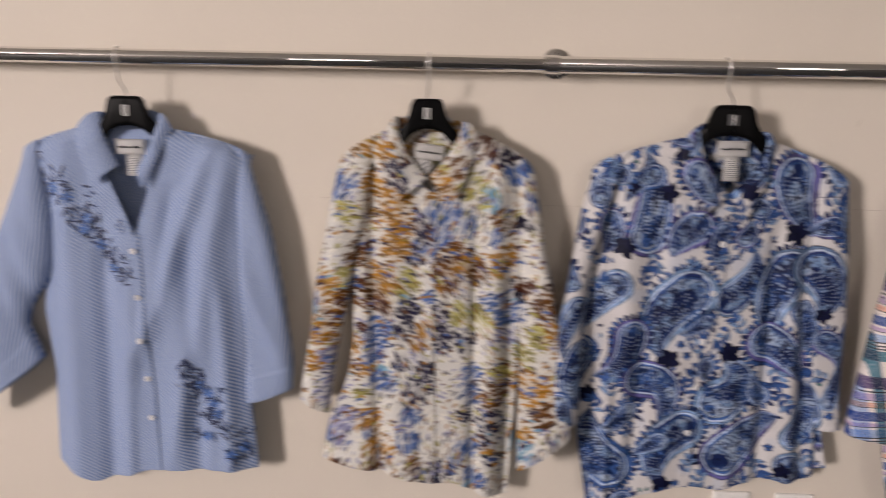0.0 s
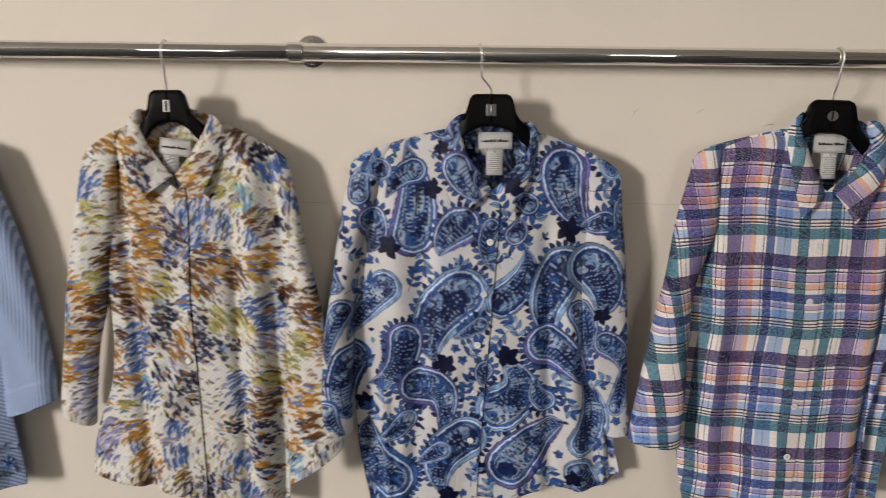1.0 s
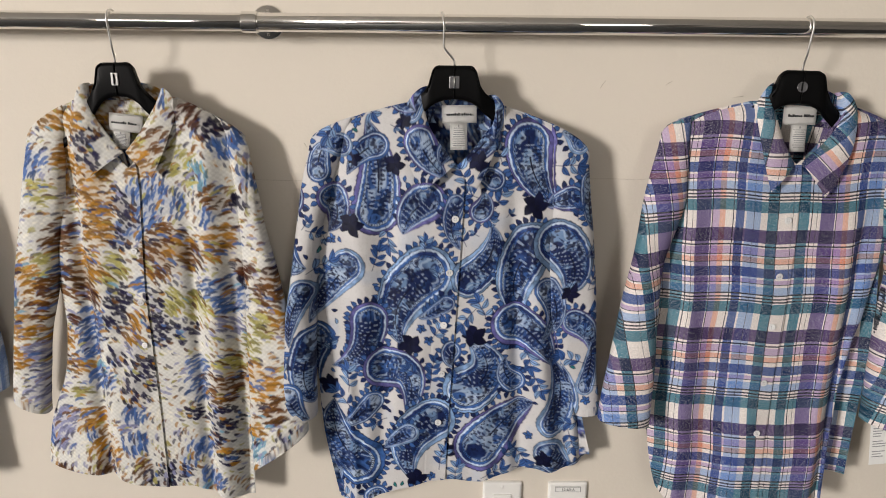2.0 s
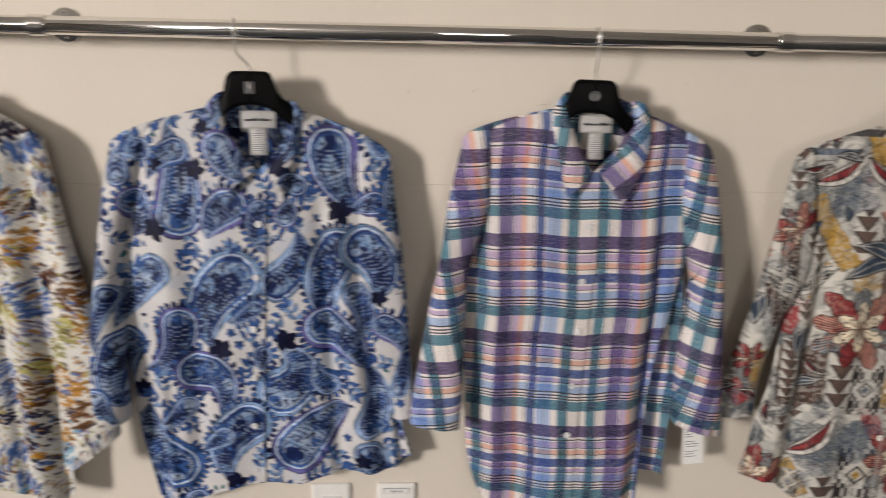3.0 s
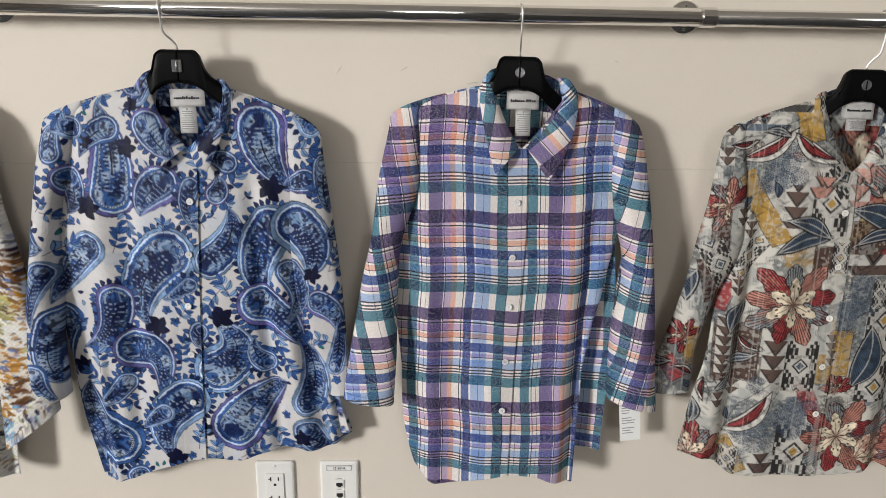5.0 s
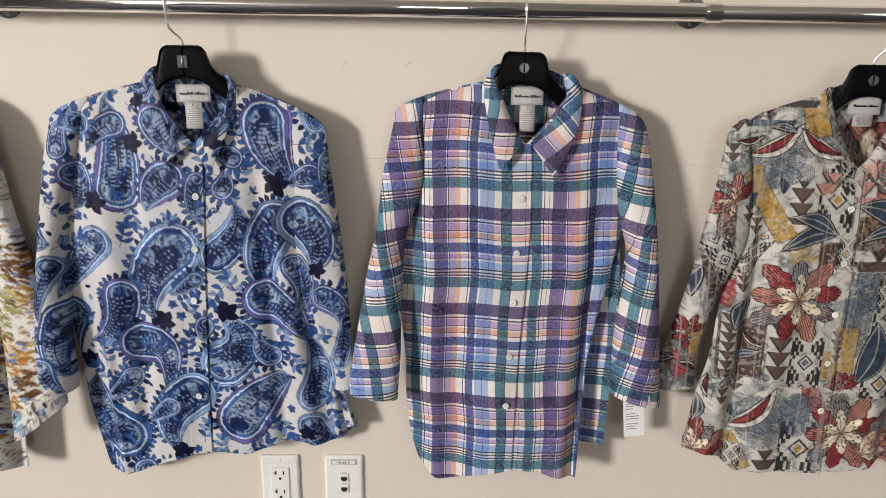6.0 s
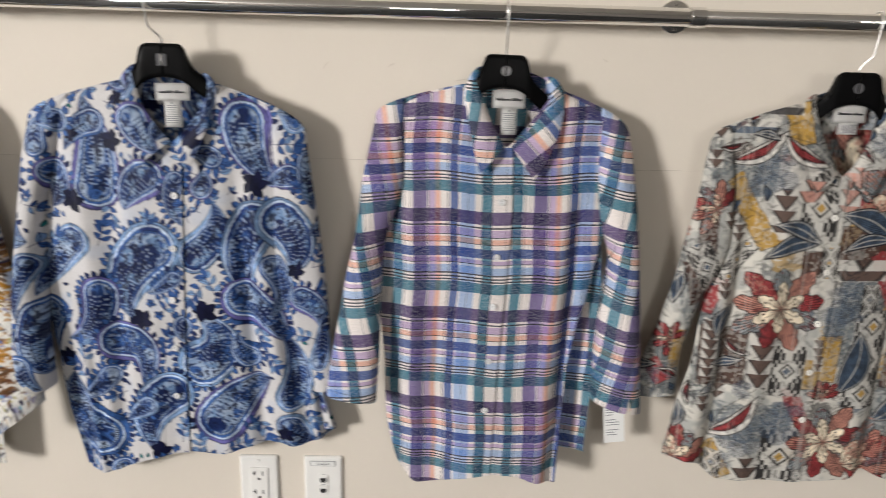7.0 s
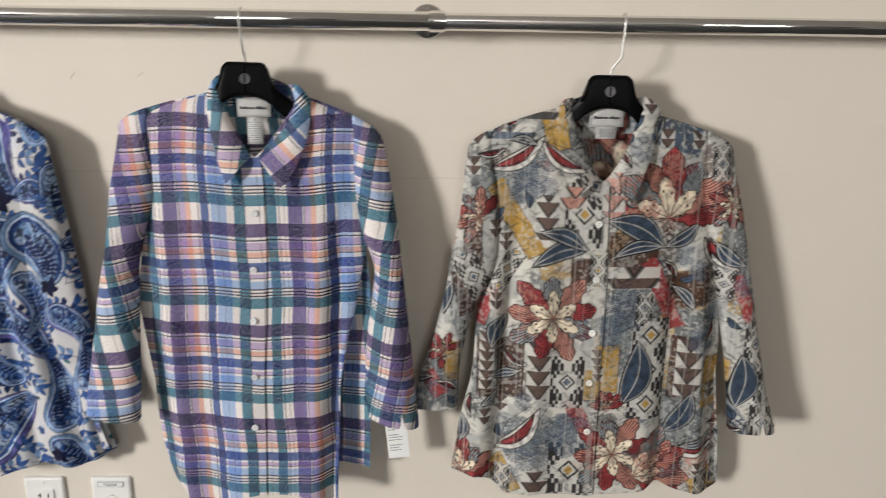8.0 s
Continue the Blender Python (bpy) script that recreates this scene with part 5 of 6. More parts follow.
    cv.patch(-0.024, 0.936, 0.0176, 0.0211, 0, brown, 0.95, 0.4, False, black)
    cv.patch(-0.211, 0.898, 0.0123, 0.0352, 0.2, brown, 0.95, 0.4, False, black)
    cv.patch(0.112, 0.9, 0.0132, 0.0634, 0.45, red, 0.95, 0.4, False, black)
    cv.patch(-0.018, 0.69, 0.0132, 0.0334, 0.45, red, 0.95, 0.4, False, black)
    cv.patch(0.235, 0.895, 0.0106, 0.0396, 0.4, red, 0.95, 0.4, False, black)
    cv.patch(-0.176, 0.879, 0.0123, 0.0352, -0.3, red, 0.95, 0.4, False, black)
    cv.patch(-0.256, 0.741, 0.0141, 0.0229, 0.6, red, 0.95, 0.4, False, black)
    cv.patch(0.055, 1.055, 0.0211, 0.0352, 0.3, red, 0.95, 0.4, False, black)
    cv.patch(-0.064, 1.222, 0.0106, 0.0264, 0, rose, 0.95, 0.4, False, black)
    cv.patch(0.23, 0.648, 0.0079, 0.0352, 0, red, 0.95, 0.4, False, black)
    cv.patch(-0.035, 0.822, 0.0176, 0.0264, 0, pale, 0.95, 0.4, False, black)
    zigzag(-0.026, 1.027, 0.0317, 0.0528, 0)
    zigzag(0.098, 0.772, 0.0317, 0.088, 0)
    zigzag(-0.038, 0.747, 0.0282, 0.0458, 0)
    zigzag(-0.026, 0.584, 0.037, 0.0528, 0)
    zigzag(-0.195, 0.926, 0.0211, 0.0405, 0.5)
    zigzag(0.261, 0.783, 0.0194, 0.066, 0)
    zigzag(0.284, 0.685, 0.0229, 0.0308, 0)
    zigzag(0.008, 0.584, 0.0088, 0.0422, 0)
    zigzag(-0.141, 0.936, 0.0158, 0.0352, -0.5)
    zigzag(-0.2, 0.801, 0.0106, 0.0528, 0)
    zigzag(-0.012, 1.071, 0.0229, 0.0299, 0.6)
    triangles(-0.083, 1.022, 0.0176, 0.0352, brown)
    triangles(-0.085, 0.767, 0.0194, 0.051, brown)
    triangles(-0.083, 0.562, 0.0229, 0.0194, brown)
    triangles(0.062, 0.928, 0.0422, 0.0176, brown)
    triangles(0.166, 0.773, 0.0211, 0.0493, brown)
    triangles(-0.17, 0.782, 0.0123, 0.0528, brown)
    triangles(-0.045, 1.054, 0.0211, 0.0176, rose)
    triangles(0.02, 1.059, 0.0194, 0.0352, rose)
    triangles(-0.145, 1.151, 0.0387, 0.0106, slate)
    triangles(-0.108, 1.181, 0.0352, 0.0106, dark)
    rings(-0.099, 1.088, 0.0352)
    rings(-0.095, 0.627, 0.0405)
    rings(-0.029, 0.648, 0.0387)
    rings(0.052, 0.875, 0.0352)
    rings(0.033, 0.827, 0.0229)
    rings(0.186, 0.823, 0.0246)
    rings(0.057, 1.132, 0.0211)
    rings(0.088, 1.072, 0.0176)
    pod(-0.174, 1.094, 0.099, 0.58)
    pod(-0.152, 0.616, 0.1129, 0.88)
    pod(0.141, 0.627, 0.0914, 0.09)
    pod(-0.097, 1.139, 0.0846, -0.57)
    pod(0.172, 0.993, 0.0785, -0.78)
    pod(-0.194, 1.117, 0.0473, 0.23)
    big_leaf(-0.014, 0.973, 0.0968, -2.79, 0.2)
    big_leaf(-0.018, 0.969, 0.0842, 2.79, 0.2)
    big_leaf(0.108, 0.978, 0.1044, 2.74, 0.24)
    big_leaf(0.108, 0.978, 0.0876, -2.9, 0.16)
    big_leaf(0.108, 0.978, 0.07, 0.64, 0.22)
    big_leaf(0.059, 0.709, 0.1164, 1.42, 0.26)
    big_leaf(0.136, 0.654, 0.0877, 1.1, 0.26)
    big_leaf(-0.138, 0.86, 0.0632, -1.98, 0.3)
    big_leaf(0.239, 0.709, 0.094, 1.56, 0.3)
    big_leaf(0.186, 0.984, 0.0622, -0.64, 0.25)
    big_leaf(0.045, 0.68, 0.0749, -1.02, 0.22)
    big_leaf(-0.179, 0.701, 0.041, 0.82, 0.25)
    big_leaf(-0.229, 0.916, 0.0575, -1.8, 0.3)
    big_leaf(-0.101, 1.131, 0.0477, 2.97, 0.2)
    big_leaf(0.16, 0.627, 0.0716, 0.46, 0.15)
    bloom(0.111, 1.024, 0.11, 0.15, 1.0, 2.85)
    bloom(0.05, 0.616, 0.0792, 0.4, 1.0, 6.283)
    bloom(0.087, 0.575, 0.1012, -0.35, 1.0, 1.7)
    bloom(-0.209, 0.575, 0.066, 0.2, 1.0, 2.6)
    bloom(-0.187, 1.021, 0.0484, 0.9, 1.0, 4.0)
    bloom(0.204, 1.043, 0.0422, 0.6, 1.0, 6.283)
    bloom(0.034, 0.701, 0.0352, 0.4, 1.0, 3.0)
    bloom(-0.241, 0.801, 0.0334, 0.4, 1.0, 5.0)
    bloom(-0.067, 0.858, 0.081, 0.25, 1.0, 6.283)
    for i in range(500):
        x, z, a = cv.rng.uniform(-0.33, 0.35), cv.rng.uniform(0.5, 1.25), cv.rng.uniform(0, 6.28)
        k = i % 6
        if not cv.free(x, z, 0.022 if k < 3 else 0.014, 0.2):
            continue
        if k == 0:
            big_leaf(x - 0.025 * math.cos(a), z - 0.025 * math.sin(a), 0.055, a, 0.22)
        elif k == 1:
            zigzag(x, z, 0.014, 0.026)
        elif k == 2:
            pod(x - 0.02 * math.cos(a), z - 0.02 * math.sin(a), 0.045, a)
        elif k == 3:
            triangles(x, z, 0.011, 0.014, brown)
        elif k == 4:
            cv.leaf(x - 0.012 * math.cos(a), z - 0.012 * math.sin(a), 0.028, 0.006, a, [rose, slate, ochre][i % 3], black, black, 0.0008)
        else:
            rings(x, z, 0.016)
    # fine pen hatching and slubs
    for i in range(2400):
        x, z, a = cv.rng.uniform(-0.3, 0.33), cv.rng.uniform(0.5, 1.24), cv.rng.choice([0.6, 2.4, 1.57])
        L = cv.rng.uniform(0.006, 0.016)
        for k in range(3):
            o = 0.0022 * k
            cv.stroke([(x + o, z), (x + o + L * math.cos(a), z + L * math.sin(a))], 0.0008, dark, 0.6)
    sl = cv.n3[:1, :] * np.ones((cv.HH, 1)) > 0.86
    cv.c[sl] = cv.c[sl] * 0.75 + pale * 0.25
    return cv


def plain(u, v, name):
    return np.full((len(u), 3), 0.6)


P1 = plain
P2 = printed(stroke_cloth())
P3 = printed(paisley_cloth())
P4 = plain
P5 = printed(floral_cloth())


# ---- the shirts; x is measured from each hanger, z from the floor ----
hanger(-0.330, 1.2445, 0.0, -0.006, "white", "black plastic hanger with steel hook and white clip", 0.85, 0.84)
s1 = Shirt("blue_striped_shirt", -0.33, M_STRIPE, P1, dict(
    seed=3, neck=[(-0.080, 1.193), (0.070, 1.191)], tips=[(-0.193, 1.147), (0.194, 1.150)],
    left=[(1.147, -0.168), (1.05, -0.15), (0.933, -0.158), (0.888, -0.168), (0.57, -0.188)],
    right=[(1.15, 0.185), (1.085, 0.188), (0.701, 0.185), (0.571, 0.194)],
    hem=[(-0.19, 0.572), (-0.176, 0.560), (-0.11, 0.532), (0.0, 0.566), (0.05, 0.568), (0.194, 0.567)],
    vee=(0.0, 1.002), veepow=0.85, edge=[(1.2, 0.0), (0.99, 0.006), (0.75, 0.016), (0.5, 0.02)],
    folds=[(0.12, 1.12, 0.0, 0.82, 0.020, 0.009), (0.155, 1.1, 0.06, 0.66, 0.022, 0.010), (0.09, 0.95, 0.09, 0.57, 0.018, -0.009), (-0.12, 1.1, -0.14, 0.56, 0.026, 0.009),
           (-0.06, 0.95, -0.08, 0.54, 0.018, -0.010), (0.145, 0.9, 0.15, 0.57, 0.016, 0.008), (-0.02, 0.85, -0.04, 0.55, 0.014, 0.006), (0.06, 1.06, 0.03, 0.9, 0.014, -0.006)],
    collar=[((-0.050, 1.222), (-0.095, 1.190), (-0.060, 1.100), (-0.018, 1.130), 0.007, 0.003), ((0.050, 1.222), (0.072, 1.195), (0.024, 1.094), (0.014, 1.128), 0.007, 0.003)]),
    "pale blue diagonally striped shirt with embroidered blue flowers, on a hanger", 0.0028, STRIPE_CUT)
s1.body()
s1.sleeve([(1.147, -0.19), (1.09, -0.212), (1.0, -0.25), (0.85, -0.31), (0.66, -0.345)], [(1.147, -0.165), (1.05, -0.15), (0.933, -0.163), (0.848, -0.219), (0.775, -0.19)], (0.66, 0.775), name="sleeve_l")
s1.sleeve([(1.15, 0.196), (1.017, 0.231), (0.909, 0.248), (0.797, 0.262), (0.727, 0.260)], [(1.15, 0.18), (1.05, 0.175), (0.696, 0.175)], (0.727, 0.696), front=-0.040, deep=0.022, name="sleeve_r")
s1.collar()
s1.labels(-0.002, 1.160, 0.0, care=(0.006, 0.026, 0.036))
s1.buttons([(-0.004, 0.982), (0.0, 0.90), (0.003, 0.823), (0.006, 0.748), (0.008, 0.672)], 0.0055, M_BUTTON)

def embroidery(x0, z0, x1, z1, spread, seed):
    """A trailing spray of stitched leaves and small flowers, raised on the cloth."""
    rng = random.Random(seed)
    sets = {"leaf": bmesh.new(), "flower": bmesh.new(), "highlight": bmesh.new()}
    ang0 = math.atan2(z1 - z0, x1 - x0)

    def stitch(bm, x, z, L, w, a):
        y = float(s1.front_y(np.array([x]), np.array([z]))[0]) - 0.0012
        ca, sa = math.cos(a), math.sin(a)
        ring = []
        for k in range(8):
            q = 2 * math.pi * k / 8
            p, r = L * math.cos(q) / 2, w * math.sin(q) / 2 * (0.75 if k in (1, 7) else 1)
            ring.append(bm.verts.new((s1.cx + x + p * ca - r * sa, y, z + p * sa + r * ca)))
        top = bm.verts.new((s1.cx + x, y - 0.0013, z))
        for k in range(8):
            bm.faces.new((ring[k], ring[(k + 1) % 8], top)).smooth = True

    n = 46
    for i in range(n):
        t = i / (n - 1)
        wide = spread * (1 - 0.75 * t) * (0.4 + 0.6 * min(1, t * 6))
        x, z = x0 + (x1 - x0) * t + rng.gauss(0, wide * 0.5), z0 + (z1 - z0) * t + rng.gauss(0, wide * 0.5)
        for k in range(3):
            a = ang0 + rng.uniform(-1.2, 1.2)
            stitch(sets["leaf"], x + rng.gauss(0, 0.007), z + rng.gauss(0, 0.007), rng.uniform(0.011, 0.021), rng.uniform(0.0025, 0.0045), a)
        if i % 6 == 2 and t < 0.85:
            for k in range(7):
                a = 6.28 * k / 7
                stitch(sets["flower"], x + 0.006 * math.cos(a), z + 0.006 * math.sin(a), 0.012, 0.005, a)
        if i % 4 == 1:
            stitch(sets["highlight"], x + rng.gauss(0, 0.006), z + rng.gauss(0, 0.006), 0.010, 0.003, ang0 + rng.uniform(-1, 1))
    for (k, bm), mat in zip(sets.items(), (M_THREAD_NAVY, M_THREAD_BLUE, M_THREAD_PALE)):
        tagged(part("embroidered_" + k, bm, mat, s1.root, "raised blue embroidery stitched on the cloth"), kind="stuff")


embroidery(-0.150, 1.120, -0.014, 0.93, 0.050, 2)
embroidery(0.158, 0.612, 0.077, 0.78, 0.046, 5)

hanger(0.172, 1.250, 0.02, 0.002, "white", "black plastic hanger with steel hook and white clip", 0.64, 0.74)
s2 = Shirt("brushstroke_print_shirt", 0.18, M_DAB, P2, dict(
    seed=7, neck=[(-0.079, 1.196), (0.072, 1.200)], tips=[(-0.157, 1.137), (0.174, 1.128)],
    left=[(1.17, -0.10), (1.045, -0.111), (0.957, -0.127), (0.855, -0.118), (0.768, -0.14), (0.678, -0.179), (0.596, -0.195)],
    right=[(1.16, 0.15), (1.047, 0.155), (0.959, 0.158), (0.838, 0.163), (0.72, 0.16), (0.53, 0.150)],
    hem=[(-0.195, 0.594), (-0.145, 0.582), (-0.071, 0.575), (0.003, 0.563), (0.065, 0.563), (0.075, 0.545), (0.15, 0.532)],
    vee=(-0.001, 1.098), edge=[(1.2, 0.0), (1.071, 0.013), (0.912, 0.009), (0.798, 0.012), (0.563, 0.016)],
    folds=[(-0.10, 1.05, -0.085, 0.58, 0.012, -0.012), (-0.065, 1.05, -0.05, 0.57, 0.022, 0.006), (0.115, 1.1, 0.11, 0.55, 0.020, 0.010), (0.08, 0.95, 0.085, 0.55, 0.010, -0.008),
           (0.14, 0.9, 0.145, 0.55, 0.010, -0.006), (-0.02, 0.8, -0.03, 0.56, 0.016, 0.004)],
    collar=[((-0.055, 1.225), (-0.079, 1.194), (-0.059, 1.081), (-0.006, 1.120), 0.014, 0.012), ((0.051, 1.218), (0.076, 1.192), (0.038, 1.085), (-0.003, 1.122), 0.008, 0.006)]),
    "white shirt printed with gold, brown and blue brush strokes")
s2.body()
s2.sleeve([(1.137, -0.157), (1.087, -0.168), (1.0, -0.185), (0.911, -0.203), (0.816, -0.218), (0.700, -0.232)], [(1.17, -0.098), (1.087, -0.106), (1.0, -0.121), (0.911, -0.137), (0.817, -0.160), (0.69, -0.178)], (0.715, 0.690), name="sleeve_l")
s2.sleeve([(1.128, 0.174), (1.064, 0.186), (1.0, 0.195), (0.932, 0.213), (0.857, 0.227), (0.77, 0.241), (0.675, 0.255)], [(1.16, 0.135), (1.09, 0.150), (1.0, 0.158), (0.913, 0.160), (0.77, 0.164), (0.606, 0.163)], (0.675, 0.606), front=-0.056, name="sleeve_r", reach=0.028)
s2.collar()
s2.labels(-0.004, 1.163, 6.0, care=(-0.006, 0.026, 0.026))
s2.buttons([(-0.002, 0.971), (0.001, 0.889), (0.001, 0.818)], 0.005, M_BUTTON)

hanger(0.665, 1.250, 0.0, -0.016, "square", "black plastic hanger with steel hook and grey clip")
s3 = Shirt("blue_paisley_shirt", 0.665, M_PAISLEY, P3, dict(
    seed=11, neck=[(-0.073, 1.195), (0.076, 1.192)], tips=[(-0.215, 1.139), (0.207, 1.122)], swing=(0.004, 0.028),
    left=[(1.17, -0.152), (1.115, -0.167), (1.0, -0.197), (0.898, -0.206), (0.791, -0.216), (0.72, -0.217), (0.647, -0.211), (0.52, -0.186)],
    right=[(1.17, 0.149), (1.04, 0.158), (0.958, 0.156), (0.823, 0.188), (0.763, 0.210), (0.68, 0.222), (0.599, 0.243)],
    hem=[(-0.19, 0.526), (-0.177, 0.518), (-0.142, 0.526), (-0.091, 0.546), (-0.041, 0.562), (0.004, 0.568), (0.047, 0.562), (0.087, 0.574), (0.142, 0.584), (0.176, 0.575), (0.205, 0.582), (0.243, 0.599)],
    vee=(0.007, 1.106), edge=[(1.2, 0.012), (1.083, 0.018), (0.975, 0.013), (0.832, 0.005), (0.679, -0.003), (0.55, -0.008)],
    folds=[(-0.15, 1.1, -0.13, 0.53, 0.022, 0.007), (-0.10, 1.0, -0.12, 0.53, 0.016, -0.006), (0.13, 0.95, 0.17, 0.6, 0.018, 0.010), (0.10, 0.98, 0.12, 0.6, 0.014, -0.009),
           (0.19, 0.85, 0.215, 0.6, 0.012, 0.009), (-0.05, 0.8, -0.06, 0.53, 0.02, 0.004), (0.05, 0.75, 0.06, 0.56, 0.016, 0.004), (-0.165, 0.75, -0.16, 0.53, 0.010, 0.008)],
    collar=[((-0.034, 1.225), (-0.073, 1.195), (-0.045, 1.067), (0.004, 1.107), 0.022, 0.014), ((0.052, 1.212), (0.078, 1.190), (0.030, 1.061), (0.008, 1.107), 0.024, 0.007)]),
    "white satin shirt with blue paisley print, on a hanger")
s3.body()
s3.sleeve([(1.139, -0.215), (1.08, -0.228), (1.027, -0.234), (0.926, -0.249), (0.879, -0.259), (0.781, -0.277), (0.68, -0.289)], [(1.17, -0.152), (1.098, -0.178), (1.0, -0.202), (0.898, -0.210), (0.791, -0.218), (0.70, -0.218)], (0.680, 0.697), front=-0.066, deep=0.030, name="sleeve_l")
s3.sleeve([(1.122, 0.207), (1.094, 0.209), (1.032, 0.213), (0.977, 0.219), (0.902, 0.229), (0.824, 0.237), (0.743, 0.247), (0.69, 0.252)], [(1.177, 0.147), (1.04, 0.155), (0.958, 0.150), (0.863, 0.156), (0.783, 0.180), (0.69, 0.212)], (0.694, 0.688), front=-0.046, deep=0.020, name="sleeve_r")
s3.collar()
s3.labels(0.008, 1.180, -1.0, w=0.052, h=0.026, care=(-0.001, 0.026, 0.040))
s3.buttons([(0.004, 1.023), (-0.004, 0.938), (-0.012, 0.851), (-0.015, 0.766), (-0.02, 0.677)], 0.0056, M_BUTTON)

hanger(1.1755, 1.2475, -0.02, -0.001, "round", "black plastic hanger with steel hook and round clip")
s4 = Shirt("plaid_shirt", 1.175, M_PLAID, P4, dict(
    seed=17, neck=[(-0.062, 1.202), (0.079, 1.200)], tips=[(-0.194, 1.155), (0.197, 1.136)], swing=(-0.006, -0.022),
    left=[(1.17, -0.152), (1.042, -0.155), (0.959, -0.165), (0.883, -0.175), (0.784, -0.177), (0.691, -0.179), (0.632, -0.175), (0.571, -0.162), (0.52, -0.135)],
    right=[(1.17, 0.153), (1.045, 0.156), (0.999, 0.163), (0.905, 0.143), (0.826, 0.130), (0.681, 0.125), (0.529, 0.119)],
    hem=[(-0.175, 0.600), (-0.162, 0.562), (-0.132, 0.523), (-0.097, 0.526), (-0.047, 0.543), (0.002, 0.552), (0.053, 0.547), (0.089, 0.536), (0.119, 0.529)], backhem=0.045,
    backright=[(1.145, 0.178), (1.05, 0.15), (0.953, 0.172), (0.826, 0.182), (0.703, 0.176), (0.594, 0.172)],
    vee=(0.008, 1.110), edge=[(1.2, 0.010), (1.079, 0.018), (0.98, 0.020), (0.845, 0.014), (0.764, 0.008), (0.55, 0.003)],
    folds=[(-0.14, 1.0, -0.13, 0.53, 0.018, 0.006), (-0.09, 0.8, -0.09, 0.53, 0.02, -0.004), (0.10, 0.95, 0.08, 0.53, 0.018, 0.006), (0.13, 0.95, 0.11, 0.54, 0.012, -0.007), (-0.03, 0.7, -0.04, 0.55, 0.02, 0.003)],
    collar=[((-0.034, 1.234), (-0.061, 1.202), (-0.033, 1.071), (0.003, 1.112), 0.012, 0.004), ((0.060, 1.220), (0.092, 1.200), (0.050, 1.062), (0.014, 1.112), 0.024, 0.014)]),
    "purple, teal and white plaid cotton shirt, on a hanger", 0.0026, PLAID_CUT)
s4.body()
s4.sleeve([(1.155, -0.194), (1.095, -0.207), (1.05, -0.217), (0.968, -0.229), (0.902, -0.243), (0.814, -0.256), (0.722, -0.270), (0.69, -0.274)], [(1.17, -0.152), (1.042, -0.150), (0.978, -0.172), (0.95, -0.180), (0.864, -0.188), (0.784, -0.190), (0.69, -0.191)], (0.703, 0.693), name="sleeve_l", reach=0.040)
s4.sleeve([(1.136, 0.197), (1.108, 0.206), (1.037, 0.216), (0.953, 0.226), (0.866, 0.235), (0.766, 0.243), (0.669, 0.256)], [(1.168, 0.153), (1.045, 0.156), (0.981, 0.165), (0.943, 0.185), (0.886, 0.178), (0.796, 0.170), (0.692, 0.172)], (0.669, 0.690), front=-0.066, deep=0.030, name="sleeve_r", slit=0.30)
s4.collar()
s4.labels(0.008, 1.182, 0.0, w=0.050, h=0.027, care=(0.001, 0.024, 0.040))
s4.buttons([(0.004, 1.025), (-0.001, 0.937), (-0.004, 0.855), (-0.007, 0.761), (-0.010, 0.674)], 0.0055, M_BUTTON)

hanger(1.711, 1.236, 0.0, 0.012, "round", "black plastic hanger with steel hook and round clip")
s5 = Shirt("floral_print_shirt", 1.711, M_FLORAL, P5, dict(
    seed=23, neck=[(-0.078, 1.185), (0.078, 1.178)], tips=[(-0.207, 1.125), (0.200, 1.128)],
    left=[(1.15, -0.170), (1.095, -0.168), (1.025, -0.157), (0.944, -0.152), (0.858, -0.172), (0.78, -0.185), (0.678, -0.211), (0.57, -0.225)],
    right=[(1.15, 0.156), (1.055, 0.162), (0.964, 0.172), (0.821, 0.207), (0.614, 0.236), (0.53, 0.245)],
    hem=[(-0.223, 0.574), (-0.18, 0.568), (-0.157, 0.562), (-0.142, 0.537), (-0.086, 0.537), (0.008, 0.537), (0.062, 0.539), (0.112, 0.545), (0.122, 0.562), (0.17, 0.542), (0.211, 0.534), (0.245, 0.542)],
    vee=(-0.001, 1.078), edge=[(1.2, 0.006), (1.036, 0.010), (0.917, 0.014), (0.77, 0.014), (0.53, 0.017)],
    folds=[(-0.13, 0.95, -0.15, 0.53, 0.014, -0.010), (-0.16, 0.9, -0.19, 0.55, 0.018, 0.008), (-0.08, 1.0, -0.09, 0.53, 0.02, 0.005), (0.13, 0.9, 0.13, 0.54, 0.014, -0.008), (0.17, 0.9, 0.20, 0.54, 0.016, 0.008), (0.08, 0.8, 0.10, 0.54, 0.02, 0.005)],
    collar=[((-0.050, 1.206), (-0.084, 1.181), (-0.047, 1.053), (-0.008, 1.085), 0.012, 0.006), ((0.046, 1.207), (0.082, 1.188), (0.040, 1.045), (0.002, 1.078), 0.014, 0.006)]),
    "grey, red and ochre floral patchwork print shirt, on a hanger")
s5.body()
s5.sleeve([(1.125, -0.207), (1.095, -0.211), (1.025, -0.215), (0.934, -0.234), (0.848, -0.251), (0.76, -0.275), (0.69, -0.290)], [(1.15, -0.172), (1.025, -0.158), (0.944, -0.156), (0.858, -0.198), (0.78, -0.214), (0.69, -0.216)], (0.692, 0.693), front=-0.046, deep=0.018, name="sleeve_l")
